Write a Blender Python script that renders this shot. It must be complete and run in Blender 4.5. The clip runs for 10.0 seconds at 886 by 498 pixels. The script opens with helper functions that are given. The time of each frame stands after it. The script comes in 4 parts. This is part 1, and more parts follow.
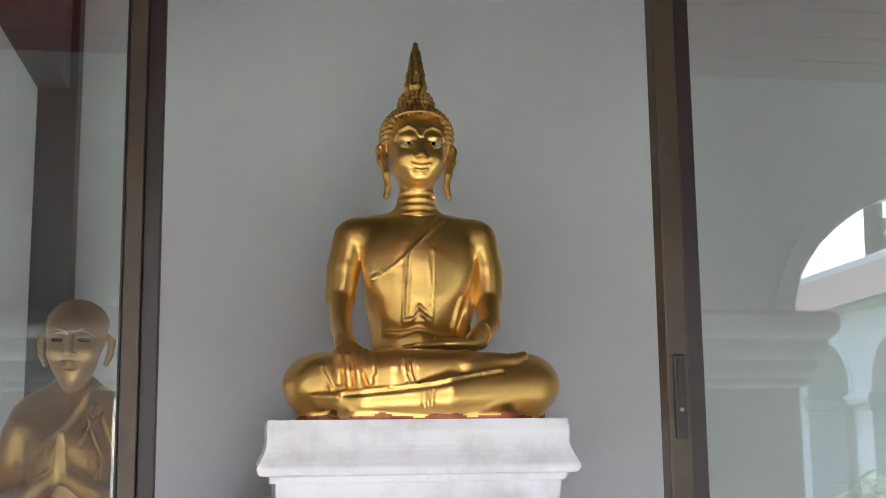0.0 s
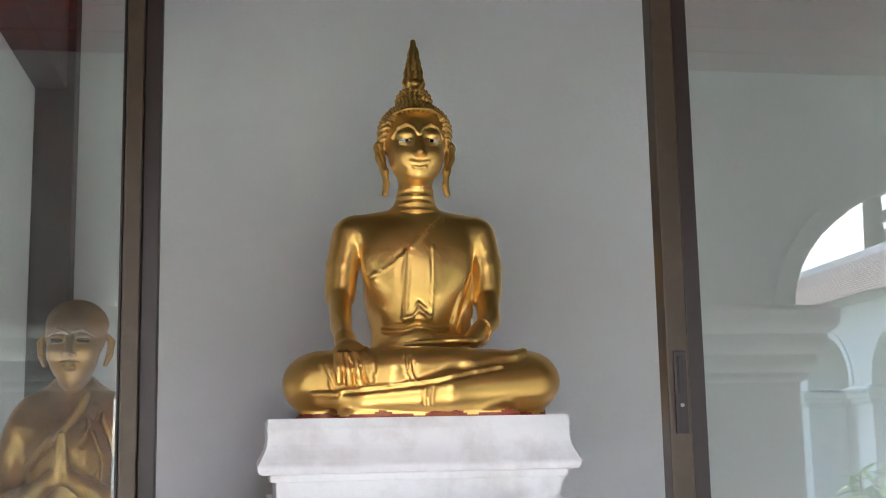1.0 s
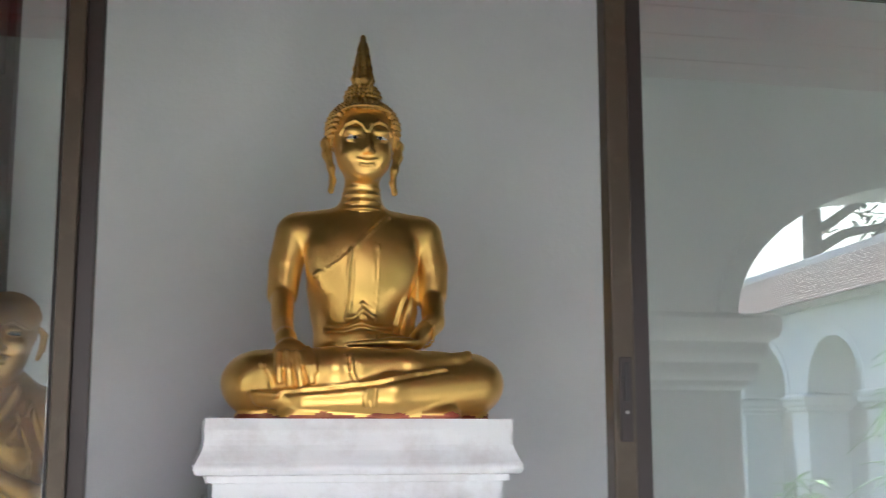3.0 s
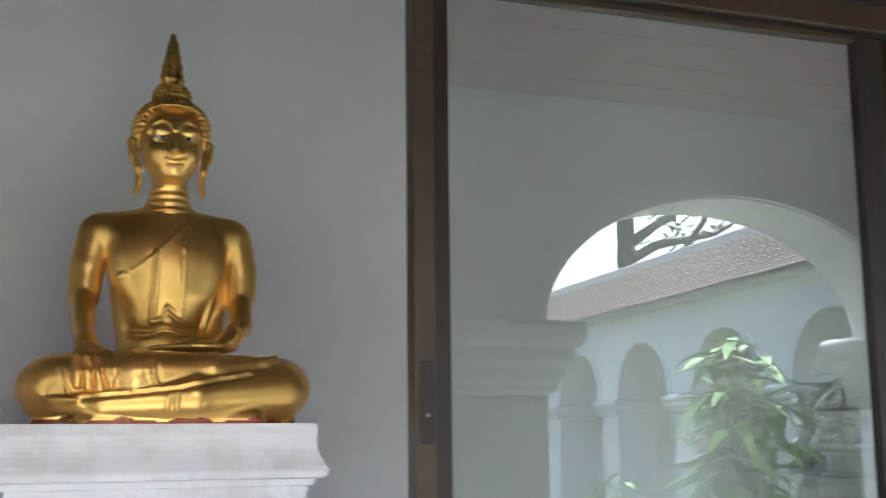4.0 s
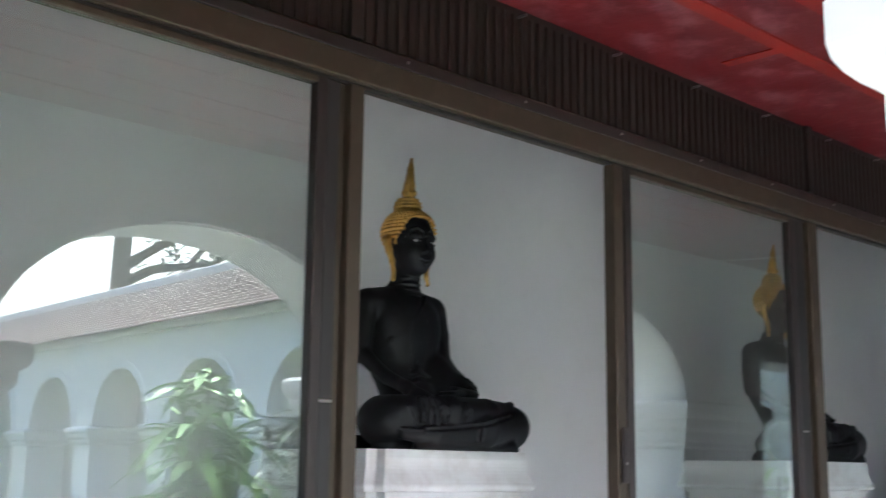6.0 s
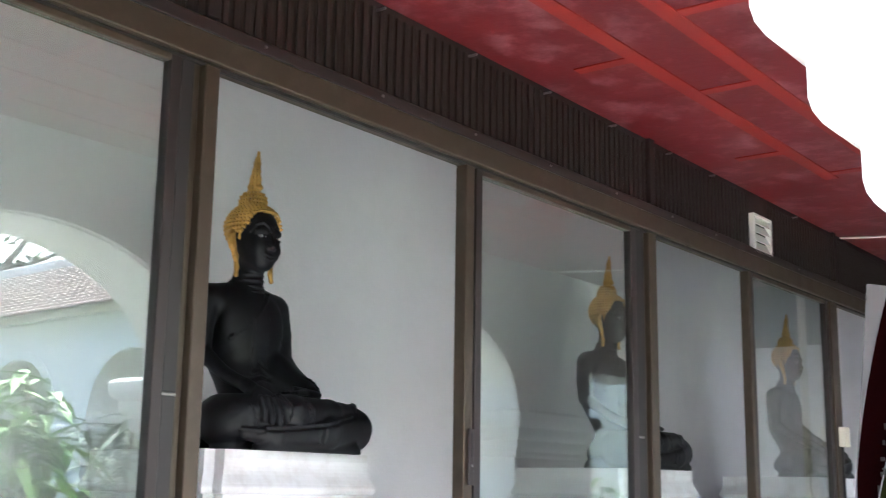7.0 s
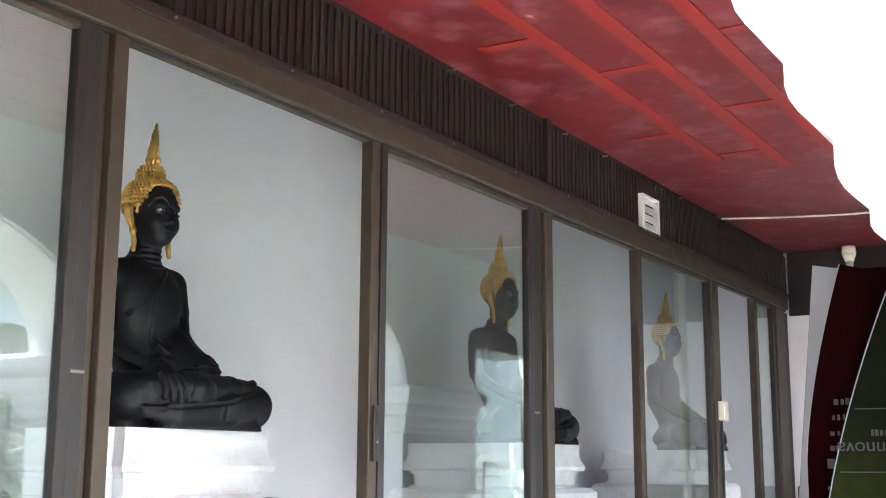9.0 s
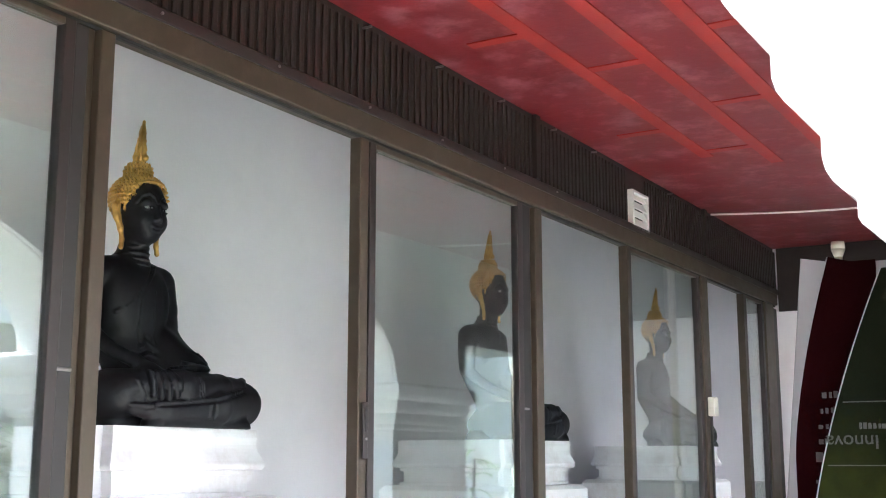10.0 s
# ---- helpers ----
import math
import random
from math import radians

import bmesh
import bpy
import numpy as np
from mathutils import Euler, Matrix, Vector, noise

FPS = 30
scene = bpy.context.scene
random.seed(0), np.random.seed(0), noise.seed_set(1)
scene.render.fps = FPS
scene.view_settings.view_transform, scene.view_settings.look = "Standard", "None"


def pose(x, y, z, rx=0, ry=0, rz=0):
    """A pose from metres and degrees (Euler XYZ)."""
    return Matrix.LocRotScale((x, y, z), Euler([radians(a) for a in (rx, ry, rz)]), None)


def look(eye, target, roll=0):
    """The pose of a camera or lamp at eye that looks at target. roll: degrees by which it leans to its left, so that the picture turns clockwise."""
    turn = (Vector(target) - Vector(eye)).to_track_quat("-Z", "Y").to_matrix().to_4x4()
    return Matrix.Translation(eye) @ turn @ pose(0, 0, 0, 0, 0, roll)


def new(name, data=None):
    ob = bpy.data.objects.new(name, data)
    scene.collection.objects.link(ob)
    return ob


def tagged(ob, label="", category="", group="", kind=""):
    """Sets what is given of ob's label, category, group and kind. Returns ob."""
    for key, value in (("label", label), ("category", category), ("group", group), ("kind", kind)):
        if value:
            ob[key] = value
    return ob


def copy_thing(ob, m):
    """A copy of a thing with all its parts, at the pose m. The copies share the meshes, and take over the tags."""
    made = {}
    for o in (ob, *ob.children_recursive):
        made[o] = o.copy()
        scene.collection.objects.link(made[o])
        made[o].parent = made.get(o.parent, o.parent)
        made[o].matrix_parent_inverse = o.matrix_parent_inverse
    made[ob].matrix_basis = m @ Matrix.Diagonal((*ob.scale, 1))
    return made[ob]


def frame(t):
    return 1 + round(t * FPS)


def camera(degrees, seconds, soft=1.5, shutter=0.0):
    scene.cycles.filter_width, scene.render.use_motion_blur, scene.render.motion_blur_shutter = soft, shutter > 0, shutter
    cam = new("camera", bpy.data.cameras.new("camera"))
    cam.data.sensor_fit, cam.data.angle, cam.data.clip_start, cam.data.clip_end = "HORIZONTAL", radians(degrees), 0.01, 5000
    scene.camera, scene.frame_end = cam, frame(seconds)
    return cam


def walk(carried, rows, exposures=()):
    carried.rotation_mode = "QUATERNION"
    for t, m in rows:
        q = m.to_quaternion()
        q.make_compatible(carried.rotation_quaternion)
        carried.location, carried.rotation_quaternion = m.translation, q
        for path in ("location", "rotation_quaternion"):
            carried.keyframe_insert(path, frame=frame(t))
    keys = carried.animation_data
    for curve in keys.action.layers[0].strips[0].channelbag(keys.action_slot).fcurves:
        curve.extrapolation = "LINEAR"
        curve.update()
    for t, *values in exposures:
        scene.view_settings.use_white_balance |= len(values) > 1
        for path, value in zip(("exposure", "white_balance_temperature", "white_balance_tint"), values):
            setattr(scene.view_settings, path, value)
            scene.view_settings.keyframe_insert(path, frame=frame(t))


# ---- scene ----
cam = camera(40.93, 10.0, soft=1.0, shutter=0.4)
walk(cam, [
    (0, pose(0.000, -2.500, 1.500, 99.21, 0.66, -9.03)),
    (0.5, pose(-0.002, -2.495, 1.500, 99.20, 0.62, -9.07)),
    (1, pose(0.001, -2.498, 1.503, 99.03, 1.11, -8.99)),
    (1.5, pose(-0.006, -2.501, 1.508, 98.98, 1.72, -8.68)),
    (2, pose(0.005, -2.483, 1.508, 99.04, 1.22, -7.49)),
    (2.2, pose(0.005, -2.480, 1.508, 99.12, 1.05, -7.36)),
    (3.3, pose(0.003, -2.444, 1.510, 99.09, -0.08, -14.49)),
    (3.5, pose(0.011, -2.452, 1.510, 99.20, 0.04, -16.08)),
    (4, pose(0.043, -2.472, 1.501, 99.32, 0.60, -20.34)),
    (4.5, pose(0.087, -2.446, 1.498, 99.18, 0.06, -25.79)),
    (5, pose(0.132, -2.435, 1.497, 99.41, -0.15, -32.93)),
    (5.5, pose(0.195, -2.407, 1.515, 99.95, -0.47, -39.04)),
    (6, pose(0.264, -2.416, 1.527, 100.67, -0.65, -44.39)),
    (6.2, pose(0.275, -2.403, 1.519, 101.06, -1.34, -46.55)),
    (7.3, pose(0.273, -2.289, 1.483, 101.07, -0.67, -55.27)),
    (7.5, pose(0.265, -2.291, 1.482, 100.78, -0.92, -56.97)),
    (8, pose(0.241, -2.250, 1.471, 100.57, -0.83, -59.11)),
    (8.5, pose(0.215, -2.224, 1.479, 100.42, -0.52, -59.14)),
    (9, pose(0.210, -2.218, 1.488, 100.34, -0.27, -59.03)),
    (9.5, pose(0.212, -2.217, 1.474, 100.40, 0.09, -59.02)),
    (10, pose(0.221, -2.217, 1.486, 100.22, 0.03, -59.45)),
], [(0, 3.12, 5400, 8), (2.2, 3.09, 5400, 8), (4.5, 2.85, 5300, 5), (6.0, 3.1, 5250, 5), (7.3, 3.86, 5350, 6), (10, 4.1, 5350, 6)])

# ---- daylight: bright overcast sky over the courtyard ----
world = bpy.data.worlds.new("sky")
scene.world = world
world.use_nodes = True
wn = world.node_tree.nodes
sky = wn.new("ShaderNodeTexSky")
sky.sky_type, sky.sun_disc = "NISHITA", False
sky.sun_elevation, sky.sun_rotation = radians(53), radians(153)
sky.air_density, sky.dust_density, sky.ozone_density = 1.0, 10.0, 0.6
wn["Background"].inputs[1].default_value = 0.15
world.node_tree.links.new(sky.outputs[0], wn["Background"].inputs[0])
sun = new("sun", bpy.data.lights.new("sun", "SUN"))
sun.data.energy, sun.data.angle, sun.data.color = 1.0, radians(15), (1.0, 0.96, 0.9)
sun.matrix_world = look((2.5, -5.0, 7.5), (0, 0, 0))


# ---- materials ----
def material(name, colour, rough=0.6, metal=0.0, vary=0.12, scale=6.0, grain=0.1, grain_scale=120.0,
             stain=None, stain_amount=0.35, stain_scale=2.5, coat=0.0, spec=0.5, dark=0.75, rvary=0.1):
    m = bpy.data.materials.new(name)
    m.use_nodes = True
    n, l = m.node_tree.nodes, m.node_tree.links
    b = n["Principled BSDF"]
    b.inputs["Roughness"].default_value, b.inputs["Metallic"].default_value = rough, metal
    b.inputs["Coat Weight"].default_value = coat
    b.inputs["Specular IOR Level"].default_value = spec
    co = n.new("ShaderNodeTexCoord")
    big = n.new("ShaderNodeTexNoise")
    big.inputs["Scale"].default_value, big.inputs["Detail"].default_value = scale, 6
    l.new(co.outputs["Object"], big.inputs["Vector"])
    mix = n.new("ShaderNodeMix")
    mix.data_type = "RGBA"
    mix.inputs["A"].default_value = (*[c * (1 - vary) for c in colour], 1)
    mix.inputs["B"].default_value = (*[min(1, c * (1 + vary)) for c in colour], 1)
    l.new(big.outputs["Fac"], mix.inputs["Factor"])
    out = mix.outputs["Result"]
    if stain:
        st = n.new("ShaderNodeTexNoise")
        st.inputs["Scale"].default_value, st.inputs["Detail"].default_value = stain_scale, 9
        st.inputs["Roughness"].default_value = 0.65
        l.new(co.outputs["Object"], st.inputs["Vector"])
        ramp = n.new("ShaderNodeMapRange")
        ramp.inputs["From Min"].default_value, ramp.inputs["From Max"].default_value = 0.5, dark
        ramp.inputs["To Max"].default_value = stain_amount
        l.new(st.outputs["Fac"], ramp.inputs["Value"])
        two = n.new("ShaderNodeMix")
        two.data_type = "RGBA"
        two.inputs["B"].default_value = (*stain, 1)
        l.new(out, two.inputs["A"])
        l.new(ramp.outputs["Result"], two.inputs["Factor"])
        out = two.outputs["Result"]
    l.new(out, b.inputs["Base Color"])
    fine = n.new("ShaderNodeTexNoise")
    fine.inputs["Scale"].default_value, fine.inputs["Detail"].default_value = grain_scale, 4
    l.new(co.outputs["Object"], fine.inputs["Vector"])
    bump = n.new("ShaderNodeBump")
    bump.inputs["Strength"].default_value, bump.inputs["Distance"].default_value = grain, 0.004
    l.new(fine.outputs["Fac"], bump.inputs["Height"])
    l.new(bump.outputs["Normal"], b.inputs["Normal"])
    rr = n.new("ShaderNodeMapRange")
    rr.inputs["To Min"].default_value, rr.inputs["To Max"].default_value = max(0.02, rough - rvary), min(1, rough + rvary)
    l.new(big.outputs["Fac"], rr.inputs["Value"])
    l.new(rr.outputs["Result"], b.inputs["Roughness"])
    return m


PLASTER = material("plaster", (0.76, 0.74, 0.765), 0.85, vary=0.04, scale=2.0, grain=0.25, grain_scale=60, stain=(0.66, 0.64, 0.66), stain_amount=0.35)
WHITE = material("white_paint", (0.75, 0.74, 0.72), 0.7, vary=0.03, grain=0.3, grain_scale=40, stain=(0.62, 0.56, 0.48), stain_amount=0.4, stain_scale=5)
PEDESTAL = material("pedestal_paint", (0.78, 0.77, 0.79), 0.55, vary=0.05, scale=9, grain=0.25, grain_scale=50, stain=(0.50, 0.44, 0.43), stain_amount=0.75, stain_scale=5)
BRONZE = material("bronze_aluminium", (0.06, 0.045, 0.03), 0.45, 0.35, vary=0.15, scale=12, grain=0.05, stain=(0.13, 0.11, 0.08), stain_amount=0.3, stain_scale=14)
DARK = material("dark_aluminium", (0.042, 0.034, 0.032), 0.4, 0.5, vary=0.15, scale=12, grain=0.05)
TRACK = material("dull_black", (0.018, 0.016, 0.015), 0.6)
PANEL = material("brown_panel", (0.013, 0.0075, 0.0055), 0.5, vary=0.2, scale=8, grain=0.1, stain=(0.034, 0.020, 0.014), stain_amount=0.4, stain_scale=6)
RED = material("red_ceiling_paint", (0.125, 0.0085, 0.012), 0.42, vary=0.3, scale=4, grain=0.35, grain_scale=22, stain=(0.24, 0.075, 0.088), stain_amount=0.9, stain_scale=5.5, dark=0.66)
RED_JOINT = material("red_joint_paint", (0.235, 0.015, 0.009), 0.45, vary=0.25, scale=9, grain=0.1)
GOLD = material("gold_leaf", (0.80, 0.50, 0.14), 0.31, 0.88, rvary=0.03, vary=0.06, scale=9, grain=0.03, grain_scale=60, stain=(0.56, 0.31, 0.08), stain_amount=0.3, stain_scale=3)
TARNISHED = material("tarnished_gold", (0.46, 0.26, 0.075), 0.34, 0.9, rvary=0.06, vary=0.3, scale=9, grain=0.25, grain_scale=90, stain=(0.14, 0.07, 0.02), stain_amount=0.8, stain_scale=7)
GOLD_DULL = material("aged_gold", (0.66, 0.40, 0.11), 0.36, 0.9, rvary=0.04, vary=0.25, scale=16, grain=0.3, grain_scale=140, stain=(0.12, 0.06, 0.02), stain_amount=0.7, stain_scale=20)
BLACK = material("black_lacquer", (0.005, 0.0048, 0.0065), 0.5, spec=0.28, vary=0.3, scale=8, grain=0.1, grain_scale=60, stain=(0.022, 0.025, 0.028), stain_amount=0.5, stain_scale=9)
EYE_WHITE = material("eye_white", (0.7, 0.7, 0.68), 0.3)
EYE_DARK = material("eye_dark", (0.01, 0.01, 0.012), 0.25)
RED_EDGE = material("red_base_paint", (0.28, 0.05, 0.02), 0.5, vary=0.3, scale=20, stain=(0.5, 0.28, 0.06), stain_amount=0.7, stain_scale=15)
STEEL = material("steel", (0.30, 0.29, 0.28), 0.4, 0.9, vary=0.1)
CREAM = material("cream_plastic", (0.66, 0.62, 0.52), 0.45, vary=0.06)
TILE = material("roof_tile", (0.24, 0.15, 0.125), 0.75, vary=0.25, scale=5, grain=0.4, stain=(0.14, 0.09, 0.08), stain_amount=0.5, stain_scale=6)
FLOOR = material("floor_tile", (0.30, 0.28, 0.26), 0.4, vary=0.12, scale=4)
PAVING = material("court_paving", (0.20, 0.19, 0.175), 0.8, vary=0.2, scale=3, grain=0.4, grain_scale=30)
GRASS = material("grass", (0.075, 0.09, 0.04), 0.9, vary=0.35, scale=3, grain=0.8, grain_scale=40)
LEAF = material("leaf", (0.17, 0.33, 0.04), 0.6, vary=0.4, scale=3, grain=0.1)
LEAF_DARK = material("leaf_dark", (0.05, 0.10, 0.025), 0.55, vary=0.4, scale=3, grain=0.1)
BARK = material("bark", (0.10, 0.075, 0.055), 0.9, vary=0.3, scale=10, grain=0.7, grain_scale=30)
MAROON = material("maroon_print", (0.008, 0.0014, 0.0017), 0.8, vary=0.2, scale=6, spec=0.0)
PRINT_TEXT = material("print_text", (0.024, 0.023, 0.021), 0.5)
VINYL = material("vinyl_back", (0.25, 0.25, 0.262), 0.5, vary=0.04)
VENT = material("white_enamel", (0.74, 0.73, 0.70), 0.45, vary=0.05)
CORD = material("white_cord", (0.7, 0.68, 0.66), 0.6)


def glass_material():
    m = bpy.data.materials.new("window_glass")
    m.use_nodes = True
    n, l = m.node_tree.nodes, m.node_tree.links
    n.remove(n["Principled BSDF"])
    lw = n.new("ShaderNodeLayerWeight")
    lw.inputs["Blend"].default_value = 0.5
    p = n.new("ShaderNodeMath")
    p.operation = "POWER"
    p.inputs[1].default_value = 5
    l.new(lw.outputs["Facing"], p.inputs[0])
    r = n.new("ShaderNodeMapRange")
    r.inputs["To Min"].default_value, r.inputs["To Max"].default_value = 0.115, 1.0
    l.new(p.outputs[0], r.inputs["Value"])
    t, g, mix = n.new("ShaderNodeBsdfTransparent"), n.new("ShaderNodeBsdfGlossy"), n.new("ShaderNodeMixShader")
    t.inputs["Color"].default_value = (0.905, 0.94, 0.92, 1)
    g.inputs["Roughness"].default_value = 0.0
    g.inputs["Color"].default_value = (0.95, 1.0, 0.98, 1)
    l.new(r.outputs["Result"], mix.inputs[0])
    l.new(t.outputs[0], mix.inputs[1])
    l.new(g.outputs[0], mix.inputs[2])
    l.new(mix.outputs[0], n["Material Output"].inputs[0])
    return m


GLASS = glass_material()


def print_material():
    """Green landscape print: dark trees above, lawn below."""
    m = material("landscape_print", (0.05, 0.08, 0.03), 0.7, vary=0.5, scale=14, spec=0.03)
    n, l = m.node_tree.nodes, m.node_tree.links
    b = n["Principled BSDF"]
    co, sep = n.new("ShaderNodeTexCoord"), n.new("ShaderNodeSeparateXYZ")
    l.new(co.outputs["Object"], sep.inputs[0])
    ra = n.new("ShaderNodeMapRange")
    ra.inputs["From Min"].default_value, ra.inputs["From Max"].default_value = 1.44, 1.55
    l.new(sep.outputs["Z"], ra.inputs["Value"])
    no = n.new("ShaderNodeTexNoise")
    no.inputs["Scale"].default_value, no.inputs["Detail"].default_value = 45, 8
    l.new(co.outputs["Object"], no.inputs["Vector"])
    a, d = n.new("ShaderNodeMix"), n.new("ShaderNodeMix")
    a.data_type = d.data_type = "RGBA"
    a.inputs["A"].default_value, a.inputs["B"].default_value = (0.026, 0.030, 0.005, 1), (0.004, 0.005, 0.002, 1)
    d.inputs["B"].default_value = (0.0055, 0.0065, 0.003, 1)
    l.new(ra.outputs["Result"], a.inputs["Factor"])
    l.new(a.outputs["Result"], d.inputs["A"])
    l.new(no.outputs["Fac"], d.inputs["Factor"])
    l.new(d.outputs["Result"], b.inputs["Base Color"])
    return m


PRINT = print_material()


# ---- mesh helpers ----
def mesh_of(name, bm, *mats, smooth=False):
    me = bpy.data.meshes.new(name)
    bm.normal_update()
    bm.to_mesh(me)
    bm.free()
    for m in mats:
        me.materials.append(m)
    if smooth:
        me.shade_smooth()
    return me


def part(name, bm, mat, parent=None, label="", smooth=False):
    ob = new(name, mesh_of(name, bm, mat, smooth=smooth))
    ob.parent = parent
    if label:
        ob["label"] = label
    return ob


def thing(name, label, category, at=(0, 0, 0), group="", kind=""):
    ob = new(name)
    ob.matrix_basis = pose(*at)
    return tagged(ob, label, category, group, kind)


def box(bm, x0, y0, z0, x1, y1, z1, bevel=0.0):
    r = bmesh.ops.create_cube(bm, size=1.0)
    for v in r["verts"]:
        v.co = Vector((x0 + (v.co.x + .5) * (x1 - x0), y0 + (v.co.y + .5) * (y1 - y0), z0 + (v.co.z + .5) * (z1 - z0)))
    if bevel:
        es = list({e for v in r["verts"] for e in v.link_edges})
        bmesh.ops.bevel(bm, geom=es, offset=bevel, segments=2, profile=0.5, affect="EDGES")
    return bm


def boxed(x0, y0, z0, x1, y1, z1, bevel=0.0):
    return box(bmesh.new(), x0, y0, z0, x1, y1, z1, bevel)


def tube(bm, a, b, r0, r1=None, sides=12):
    a, b = Vector(a), Vector(b)
    r1 = r0 if r1 is None else r1
    q = (b - a).to_track_quat("Z", "Y")
    rings = []
    for p, r in ((a, r0), (b, r1)):
        rings.append([bm.verts.new(p + q @ Vector((r * math.cos(i * 2 * math.pi / sides), r * math.sin(i * 2 * math.pi / sides), 0))) for i in range(sides)])
    for i in range(sides):
        j = (i + 1) % sides
        bm.faces.new((rings[0][i], rings[0][j], rings[1][j], rings[1][i]))
    bm.faces.new(rings[0][::-1])
    bm.faces.new(rings[1])
    return bm


def tower(bm, profile, depth_less=0.0):
    """A square stack of mouldings: profile rows (height, half-width), from bottom to top."""
    rings = []
    for z, h in profile:
        d = h - depth_less
        rings.append([bm.verts.new(c) for c in ((-h, -d, z), (h, -d, z), (h, d, z), (-h, d, z))])
    for a, b in zip(rings, rings[1:]):
        for i in range(4):
            j = (i + 1) % 4
            bm.faces.new((a[i], a[j], b[j], b[i]))
    bm.faces.new(rings[0][::-1])
    bm.faces.new(rings[-1])
    return bm


def arc_profile(z0, h0, z1, h1, bulge, n=6):
    """A curved run of a moulding from (z0, h0) to (z1, h1)."""
    out = []
    for i in range(n + 1):
        f = i / n
        out.append((z0 + (z1 - z0) * f, h0 + (h1 - h0) * f + bulge * math.sin(math.pi * f)))
    return out


# ---- the shrine room and the corridor ----
TOP = 2.985        # corridor ceiling
HEAD = 2.563      # underside of the door head
WALL_Y = 1.47
X0, X1 = -4.2, 10.4
FLOOR_IN = 0.38


def structure(name, bm, mat, label, category="wall", smooth=False):
    return tagged(part(name, bm, mat, smooth=smooth), label, category, kind="structure")


structure("wall_north", boxed(X0, WALL_Y, 0.0, X1, WALL_Y + 0.2, 4.2), PLASTER, "pale grey plastered back wall of the shrine room")
structure("wall_west", boxed(X0 - 0.2, -2.4, 0.0, X0, WALL_Y + 0.2, 4.2), PLASTER, "pale plastered end wall")
structure("wall_east", boxed(X1, -2.0, 0.0, X1 + 0.2, WALL_Y + 0.2, 4.2), PLASTER, "pale plastered end wall of the shrine room")
structure("shrine_floor", boxed(X0, -0.06, 0.0, X1, WALL_Y, FLOOR_IN), FLOOR, "raised tiled floor of the shrine room", "floor")
structure("corridor_floor", boxed(X0, -2.62, -0.1, 8.59, -0.064, 0.0), FLOOR, "polished tiled corridor floor", "floor")
# Unseen ceiling, made dark brown so less light bounces onto the upper wall.
structure("shrine_ceiling", boxed(X0, 0.062, 4.1, X1, WALL_Y, 4.2), PANEL, "unseen ceiling of the shrine room, dark brown to dim the upper wall", "ceiling")


JOINTS = [-0.17 - 0.272 * i for i in range(7)]


def red_ceiling():
    bm = bmesh.new()
    box(bm, X0, -2.023, TOP, 8.588, 0.06, TOP + 0.12)
    n0 = len(bm.faces)
    rnd = random.Random(3)
    for y in JOINTS[1:]:
        box(bm, X0, y - 0.031, TOP - 0.006, 6.1 + rnd.uniform(-0.5, 0.4), y + 0.031, TOP + 0.002)
    for i, (y, first) in enumerate(zip(JOINTS, (3.83, 4.30, 3.55, 4.08, 3.62, 4.2))):
        x = first - 5 * 1.42
        while x < 6.0:
            if x > X0 + 0.1:
                box(bm, x - 0.026, y - 0.24, TOP - 0.005, x + 0.026, y - 0.032, TOP + 0.002)
            x += 1.42
    bm.faces.ensure_lookup_table()
    for f in bm.faces[n0:]:
        f.material_index = 1
    ob = new("corridor_ceiling", mesh_of("corridor_ceiling", bm, RED, RED_JOINT))
    return tagged(ob, "glossy red painted corridor ceiling with mottled panels and brighter joints", "ceiling", kind="structure")


red_ceiling()

